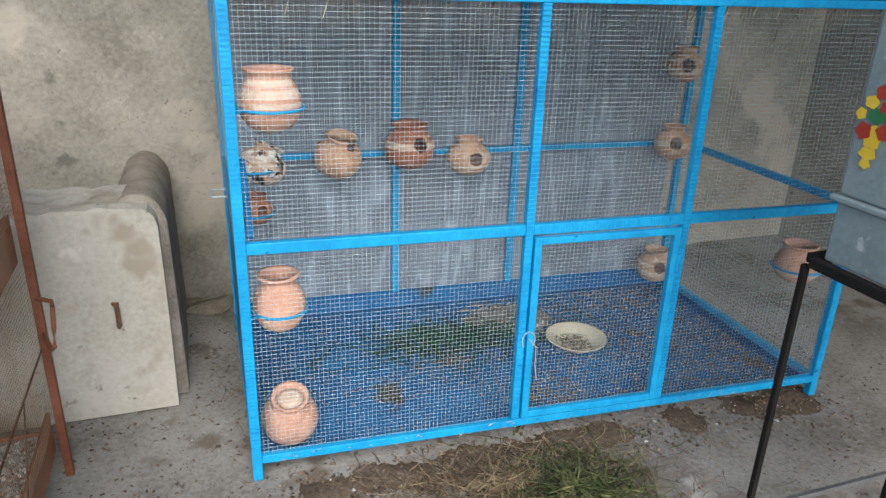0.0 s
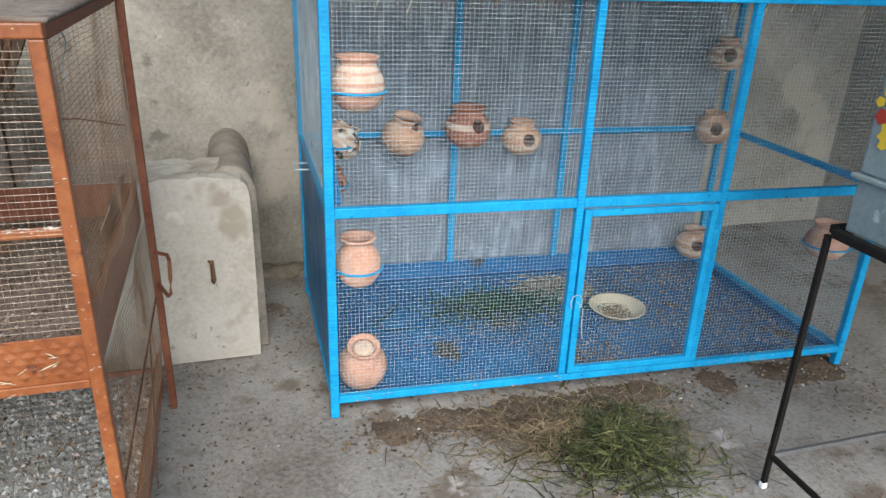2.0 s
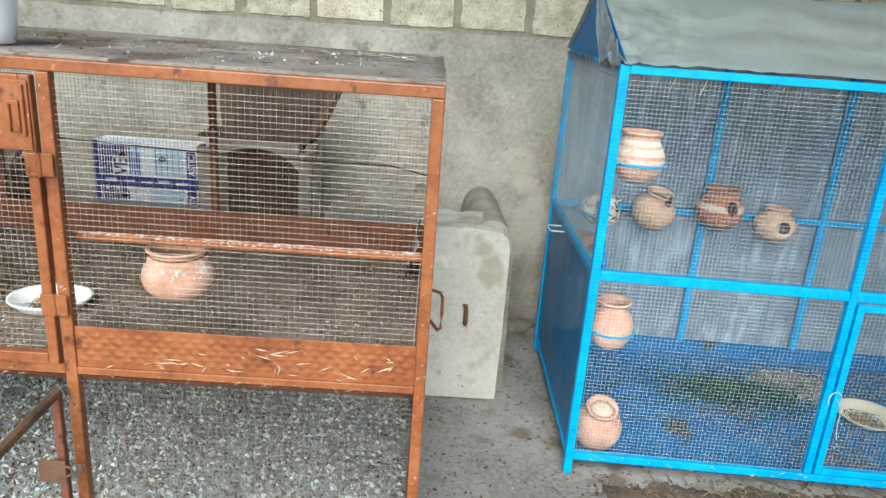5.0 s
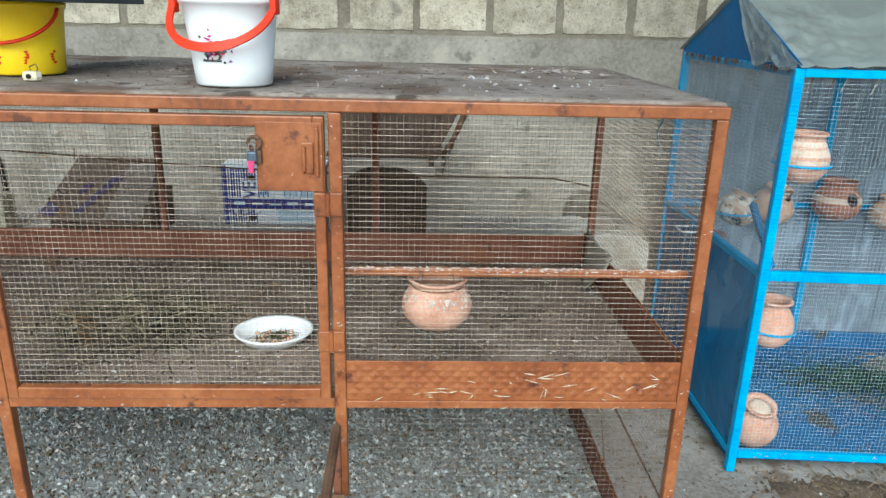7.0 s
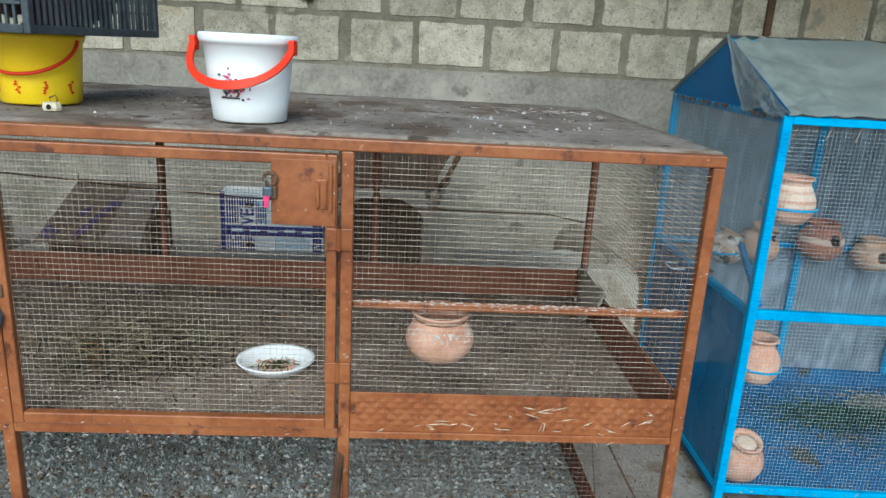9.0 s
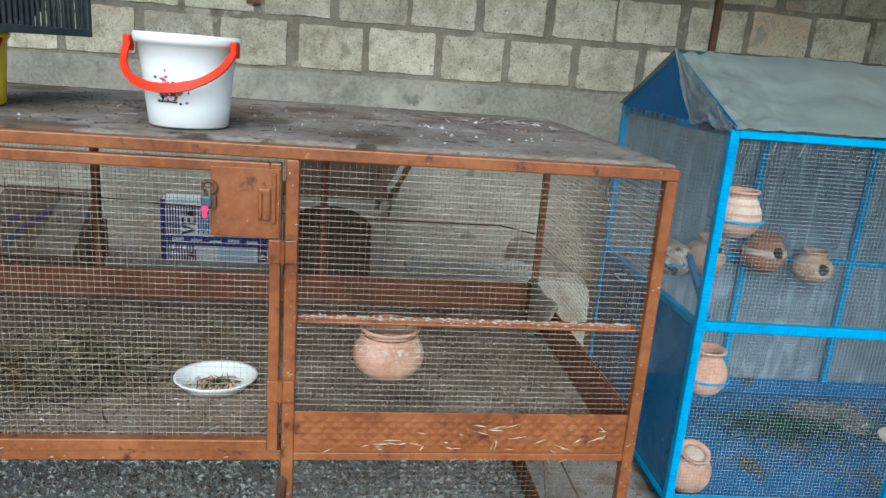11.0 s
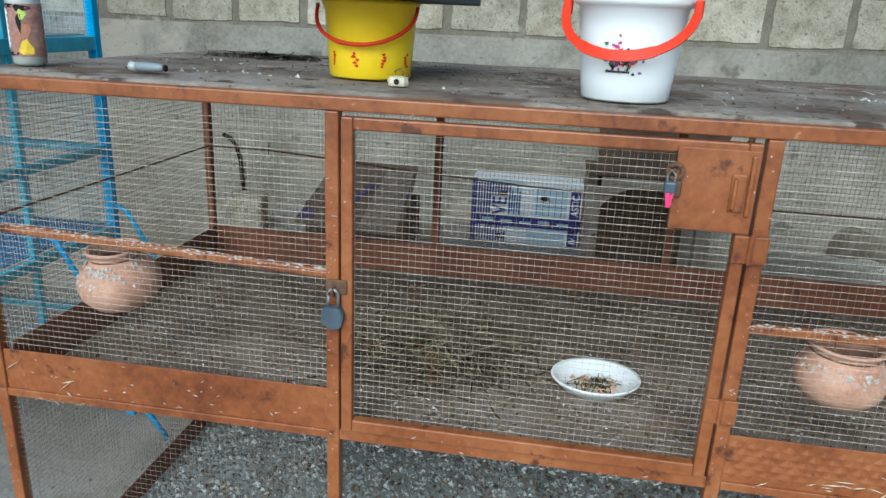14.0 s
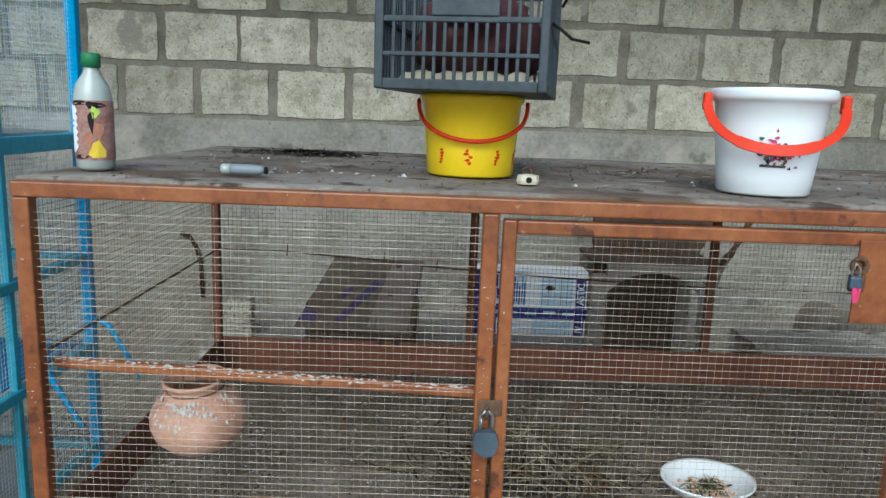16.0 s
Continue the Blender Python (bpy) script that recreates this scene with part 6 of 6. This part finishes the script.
tube(bm, [(0.180, 2.575, 1.0165), (0.212, 2.565, 1.06), (0.245, 2.56, 1.13), (0.275, 2.555, 1.21), (0.292, 2.55, 1.30)], [0.009, 0.013, 0.013, 0.011, 0.008], 8)
whole("stick", bm, M_RUST, pose(0, 0, 0), "dark bent stick leaning on the chair", "stick", smooth=True)
whole("concrete_lump", boxed(-0.072, 0.072, -0.06, 0.06, 0, 0.145, bevel=0.012), M_BLOCK, pose(-1.645, 2.5, 0.7005, 0, 0, 8), "pale broken concrete block on the bench", "concrete block")
bm = bmesh.new()
tube(bm, [(-2.10, 3.243, 0.945), (-2.06, 3.243, 0.930), (-2.03, 3.243, 0.885), (-2.012, 3.243, 0.81), (-2.005, 3.243, 0.64)], 0.011, 8)
whole("pipe", bm, M_BLACK, pose(0, 0, 0), "black bent pipe fixed to the block wall", "pipe", smooth=True)
# loose feed-sack flap inside the mesh
bm = grid_sheet(10, 12, lambda a, b: (0.664 - 0.012 * math.sin(a * 3) - 0.03 * b, 1.62 + a * 0.32 - 0.10 * b * a, 0.905 - 0.22 * b * (0.25 + 0.75 * a) + 0.01 * noise.noise(Vector((a * 4, b * 4, 0)))))
flp = whole("paper_scrap", bm, M_PALE_WOOD, pose(0, 0, 0), "grey torn paper sack hanging inside the mesh", "paper", smooth=True)
sol = flp.modifiers.new("thick", "SOLIDIFY")
sol.thickness = 0.002

# ---- teal cage beside the orange one ----
tc = thing("teal_cage", pose(-2.4, 1.75, 0), "teal steel cage on curved legs with wire mesh", "cage")
TX, TY0, TY1 = -2.0, 1.30, 2.13
for y in (TY0, TY1):
    for x in (TX, -2.85):
        wpart("post", boxed(x - 0.016, x + 0.016, y - 0.016, y + 0.016, 0.0, 1.96, bevel=0.003), M_TEAL if y == TY0 else M_BLUE, tc)
wpart("middle_post", boxed(TX - 0.012, TX + 0.009, 1.712, 1.733, 0.40, 1.93, bevel=0.002), M_TEAL, tc)
for z, hgt in ((1.40, 0.045), (1.05, 0.028), (0.755, 0.03), (1.932, 0.028), (0.42, 0.028)):
    for x in (TX, -2.85):
        wpart("side_rail", boxed(x - 0.014, x + 0.014, TY0 + 0.016, TY1 - 0.016, z, z + hgt, bevel=0.003), M_TEAL, tc)
    for y in (TY0, TY1):
        wpart("cross_rail", boxed(-2.834, TX - 0.016, y - 0.013, y + 0.013, z, z + hgt, bevel=0.003), M_TEAL, tc)
for z in (1.445, 0.785):
    wpart("tray", boxed(-2.83, TX - 0.018, TY0 + 0.02, TY1 - 0.02, z + 0.002, z + 0.007, bevel=0.001), M_BLUE_SHEET if z < 1 else M_STEEL, tc)
for z0, z1 in ((0.45, 0.755), (0.785, 1.05), (1.08, 1.40), (1.445, 1.932)):
    wpart("wire_mesh", wires((TX + 0.002, TY0 + 0.01, z0), (0, 1, 0), up, TY1 - TY0 - 0.02, z1 - z0, 0.0127, 0.0006), M_WIRE_BLUE, tc)
    wpart("wire_mesh", wires((-2.84, TY1, z0), fw, up, 0.82, z1 - z0, 0.02, 0.0006), M_WIRE_BLUE, tc)
for y, z, drop in ((2.13, 0.86, 0.19), (1.75, 0.86, 0.19)):
    bm = bmesh.new()
    tube(bm, [(TX + 0.012, y, z), (TX + 0.06, y, z - 0.02), (TX + 0.155, y, z - drop)], 0.0085, 8)
    wpart("slanted_brace", bm, M_BLUE, tc, smooth=True)
bm = bmesh.new()
tube(bm, [(TX + 0.012, 1.75, 0.44), (TX + 0.20, 1.75, 0.40), (TX + 0.30, 1.75, 0.293), (TX + 0.38, 1.75, 0.18)], 0.009, 8)
wpart("slanted_brace", bm, M_BLUE, tc, smooth=True)

# ---- painted tin trunk on a black stand ----
st = thing("stand", pose(2.75, 0.8, 0), "black angle-iron stand with flaking paint", "stand")
for x in (2.51, 3.05):
    for y in (0.40, 1.165):
        wpart("leg", boxed(x - 0.008, x + 0.008, y - 0.008, y + 0.008, 0.022, 0.868, bevel=0.002), M_BLACK, st)
        wpart("foot", boxed(x - 0.010, x + 0.010, y - 0.010, y + 0.010, 0, 0.0215, bevel=0.004), M_WHITE, st, "white worn plastic foot")
for x in (2.51, 3.05):
    wpart("top_bar", boxed(x - 0.013, x + 0.013, 0.417, 1.148, 0.868, 0.892, bevel=0.002), M_BLACK, st)
    wpart("low_bar", boxed(x - 0.007, x + 0.007, 0.409, 1.156, 0.118, 0.134, bevel=0.002), M_BLACK, st)
for y in (0.40, 1.165):
    wpart("top_bar", boxed(2.523, 3.037, y - 0.015, y + 0.015, 0.868, 0.892, bevel=0.002), M_BLACK, st)
    wpart("low_bar", boxed(2.519, 3.041, y - 0.007, y + 0.007, 0.118, 0.134, bevel=0.002), M_STEEL, st, "bare grey steel bar")
tk = thing("tin_trunk", pose(2.79, 0.76, 0.8925), "grey-blue tin trunk painted with a flower vase", "trunk")
part("body", boxed(-0.27, 0.30, -0.37, 0.37, 0, 0.145, bevel=0.006), M_TRUNK, tk)
part("lid", boxed(-0.272, 0.302, -0.372, 0.372, 0.160, 0.70, bevel=0.008), M_TRUNK, tk)
part("lip", boxed(-0.284, 0.312, -0.384, 0.384, 0.1455, 0.1595, bevel=0.004), M_TRUNK, tk, "pale folded metal lip")
specs = [(0.285, 0.30, 0.022, 0.03, 0), (0.265, 0.315, 0.02, 0.02, 1), (0.305, 0.31, 0.018, 0.022, 1), (0.285, 0.345, 0.022, 0.02, 2), (0.27, 0.365, 0.016, 0.016, 1), (0.30, 0.372, 0.016, 0.016, 0), (0.285, 0.395, 0.014, 0.018, 1), (0.255, 0.34, 0.012, 0.014, 1), (0.315, 0.345, 0.012, 0.015, 0), (0.285, 0.265, 0.02, 0.016, 0), (0.285, 0.243, 0.013, 0.012, 0)]
for i, (y, z, ry, rz, mi) in enumerate(specs):
    bm = bmesh.new()
    xx = -0.2735 - 0.0004 * i
    y, ry = 0.285 + (y - 0.285) * 1.25 + 0.036, ry * 1.25
    c = bm.verts.new((xx, y, z))
    rv = [bm.verts.new((xx, y + ry * 0.85 * (1 + 0.13 * math.sin(5 * t + i)) * math.cos(t), z + 0.85 * rz * (1 + 0.13 * math.sin(5 * t + i)) * math.sin(t))) for t in np.linspace(0, math.tau, 16, endpoint=False)]
    for k in range(16):
        bm.faces.new((c, rv[k], rv[(k + 1) % 16]))
    part("painted_vase" if i in (0, 9, 10) else "painted_leaf" if mi == 2 else "painted_flower", bm, (M_MUSTARD, M_DEEPRED, M_GREEN)[mi], tk)

# ---- yard clutter ----
def dirt(x0, x1, y0, y1, seed, high=0.02):
    """A low uneven bank of trodden dirt whose ragged edge sinks into the ground."""
    def fn(a, b):
        x, y = x0 + a * (x1 - x0), y0 + b * (y1 - y0)
        e = min(1.0, 3.2 * min(a, 1 - a) * (x1 - x0) / (y1 - y0), 2.2 * min(b, 1 - b)) + 0.55 * noise.noise(Vector((x * 6, y * 6, seed))) - 0.25
        return (x, y, -0.014 + high * max(-0.3, min(1, e)) + 0.005 * noise.noise(Vector((x * 22, y * 22, seed))) + 0.003 * noise.noise(Vector((x * 60, y * 60, seed))))
    return grid_sheet(int((x1 - x0) / 0.014), int((y1 - y0) / 0.014), fn)


whole("dirt_bank", dirt(1.30, 3.40, 1.56, 1.92, 1), M_DIRT, pose(0, 0, 0), "brown trodden dirt along the aviary foot", "dirt", kind="stuff", smooth=True)
whole("dirt_bank", dirt(1.02, 1.36, 1.75, 3.1, 2), M_DIRT, pose(0, 0, 0), "brown dirt between cement box and aviary", "dirt", kind="stuff", smooth=True)
foot = lambda x, y: max(0, 1 - abs(y - 1.73) / 0.16) * (0.6 + 0.5 * noise.noise(Vector((x * 5, y * 5, 4))))
whole("dirt_crumbs", flakes(2600, 1.25, 3.4, 1.55, 1.9, -0.001, 0.017, 57, 0.004, foot), M_FLAKE_DARK, pose(0, 0, 0), "dark dung crumbs along the aviary foot", "litter", kind="stuff")
whole("dirt_crumbs", flakes(420, 1.25, 3.4, 1.55, 1.9, -0.001, 0.013, 58, 0.003, foot), M_FLAKE, pose(0, 0, 0), "pale chips in the dirt by the aviary", "litter", kind="stuff")
# darker strands below the cut grass, in a smaller spread
whole("fodder_heap", strands(420, (2.12, 1.46, 0.0), (0.26, 0.24), 0.12, 0.006, 0.05, 50, bend=0.8), M_NEST_DARK, pose(0, 0, 0), "dark stems under the green heap", "grass", kind="stuff")
whole("fodder_heap", strands(850, (2.14, 1.44, 0.0), (0.34, 0.34), 0.17, 0.0062, 0.085, 51, bend=0.7), M_GRASS, pose(0, 0, 0), "heap of cut green grass on the ground", "grass", kind="stuff")
whole("straw_scatter", strands(900, (2.00, 1.57, 0.0), (0.50, 0.25), 0.13, 0.0042, 0.045, 52, bend=0.6), M_STRAW, pose(0, 0, 0), "trampled dry straw beside the green heap", "straw", kind="stuff")
whole("straw_scatter", strands(520, (1.95, 1.66, 0.0), (0.62, 0.16), 0.11, 0.0045, 0.02, 53, bend=0.6), M_FLAKE_DARK, pose(0, 0, 0), "dark rotten straw along the aviary foot", "straw", kind="stuff")
whole("straw_scatter", strands(300, (2.3, 1.45, 0.0), (0.9, 0.5), 0.11, 0.003, 0.01, 54, bend=0.7), M_STRAW, pose(0, 0, 0), "stray straw stems on the yard", "straw", kind="stuff")
near = lambda x, y: 0.25 + 0.75 * max(0, noise.noise(Vector((x * 2.2, y * 2.2, 8))) + 0.2)
whole("yard_litter", flakes(11500, 0.2, 4.2, 0.3, 3.1, -0.005, 0.014, 55, 0.002, near), M_FLAKE_DARK, pose(0, 0, 0), "dark crumbs and droppings on the yard", "litter", kind="stuff")
whole("yard_litter", flakes(3200, -2.2, 4.2, 0.2, 3.1, -0.005, 0.010, 56, 0.001, near), M_FLAKE, pose(0, 0, 0), "pale crumbs and droppings on the yard", "litter", kind="stuff")
for i, (x, y, a) in enumerate(((1.28, 2.15, 88), (1.24, 2.35, 95), (1.30, 2.0, 70))):
    whole("twig", strands(14, (x, y, 0.0), (0.10, 0.12), 0.10, 0.003, 0.01, 60 + i), M_STRAW, pose(0, 0, 0), "few dry stems beside the aviary foot", "straw", kind="stuff")

# ---- iron bars on the wall ----
bm = boxed(1.80, 1.835, 3.225, 3.245, 1.735, 2.6, bevel=0.002)
whole("iron_bar", bm, M_RUST, pose(0, 0, 0), "rusty upright iron bar against the block wall", "iron bar")
bm = boxed(-0.49, -0.43, 3.228, 3.246, 1.775, 1.90, bevel=0.002)
whole("iron_bar", bm, M_RUST, pose(0, 0, 0), "short rusty iron stub on the block wall", "iron bar")

# ---- wall blocks ----
PITCH, COURSE, JOINT = 0.347, 0.2325, 0.031


def block_mesh(seed, coated):
    g_ = random.Random(seed)
    w, h = PITCH - JOINT * g_.uniform(0.8, 1.5), COURSE - JOINT * g_.uniform(0.75, 1.15)
    if coated:
        w, h = PITCH - 0.016, COURSE - 0.014
    bm = bmesh.new()
    nx, nz = 13, 8
    dep = 0.0025 if coated else 0.008
    vs = []
    for j in range(nz + 1):
        r_ = []
        for i in range(nx + 1):
            edge_ = i in (0, nx) or j in (0, nz)
            jit = 0.007 if not coated else 0.005
            x, z = (i / nx - 0.5) * w, (j / nz - 0.5) * h
            if edge_:
                q_ = Vector((x * 14, z * 14, seed * 3.7))
                x += jit * noise.noise(q_) + g_.uniform(-0.0008, 0.0008)
                z += jit * noise.noise(q_ + Vector((50, 0, 0))) + g_.uniform(-0.0008, 0.0008)
            if (i in (0, nx)) and (j in (0, nz)):
                x *= g_.uniform(0.975, 1.0)
                z *= g_.uniform(0.96, 1.0)
            r_.append(bm.verts.new((x, 0.0 if edge_ else -dep + g_.uniform(-0.0022, 0.0022), z)))
        vs.append(r_)
    # bring the rim forward so that the face is nearly flat and the edge steep
    for j in range(nz):
        for i in range(nx):
            bm.faces.new((vs[j][i], vs[j][i + 1], vs[j + 1][i + 1], vs[j + 1][i]))
    rim = [e for e in bm.edges if e.is_boundary]
    for v in {v for e in rim for v in e.verts}:
        v.co.y = -dep * 0.96
    ex = bmesh.ops.extrude_edge_only(bm, edges=rim)
    for v in ex["geom"]:
        if isinstance(v, bmesh.types.BMVert):
            v.co.y = 0.003
            v.co.x *= 1.006
            v.co.z *= 1.01
    return mesh_of("block", bm, M_SLURRY if coated else M_BLOCK)


SHAPES = [block_mesh(100 + i, False) for i in range(7)]
COATED = [block_mesh(200 + i, True) for i in range(4)]
g = random.Random(17)
for r in range(11):
    z = 1.605 + (r - 6) * COURSE
    raw = r >= 6
    off = 0.07 if r % 2 == 0 else -0.085
    k0 = int((-3.6 - off) / PITCH)
    while True:
        x = off + PITCH * (k0 + 0.5) + g.uniform(-0.012, 0.012)
        k0 += 1
        if x > WALL_R - 0.16:
            break
        if x < -3.5 or (z > 2.5):
            continue
        ob = new("block", g.choice(SHAPES if raw else COATED))
        ob.parent = wall_north
        ob.location = (x, WALL_Y, z + g.uniform(-0.004, 0.004))
        ob.rotation_euler = (0, radians(g.uniform(-0.8, 0.8)), 0)
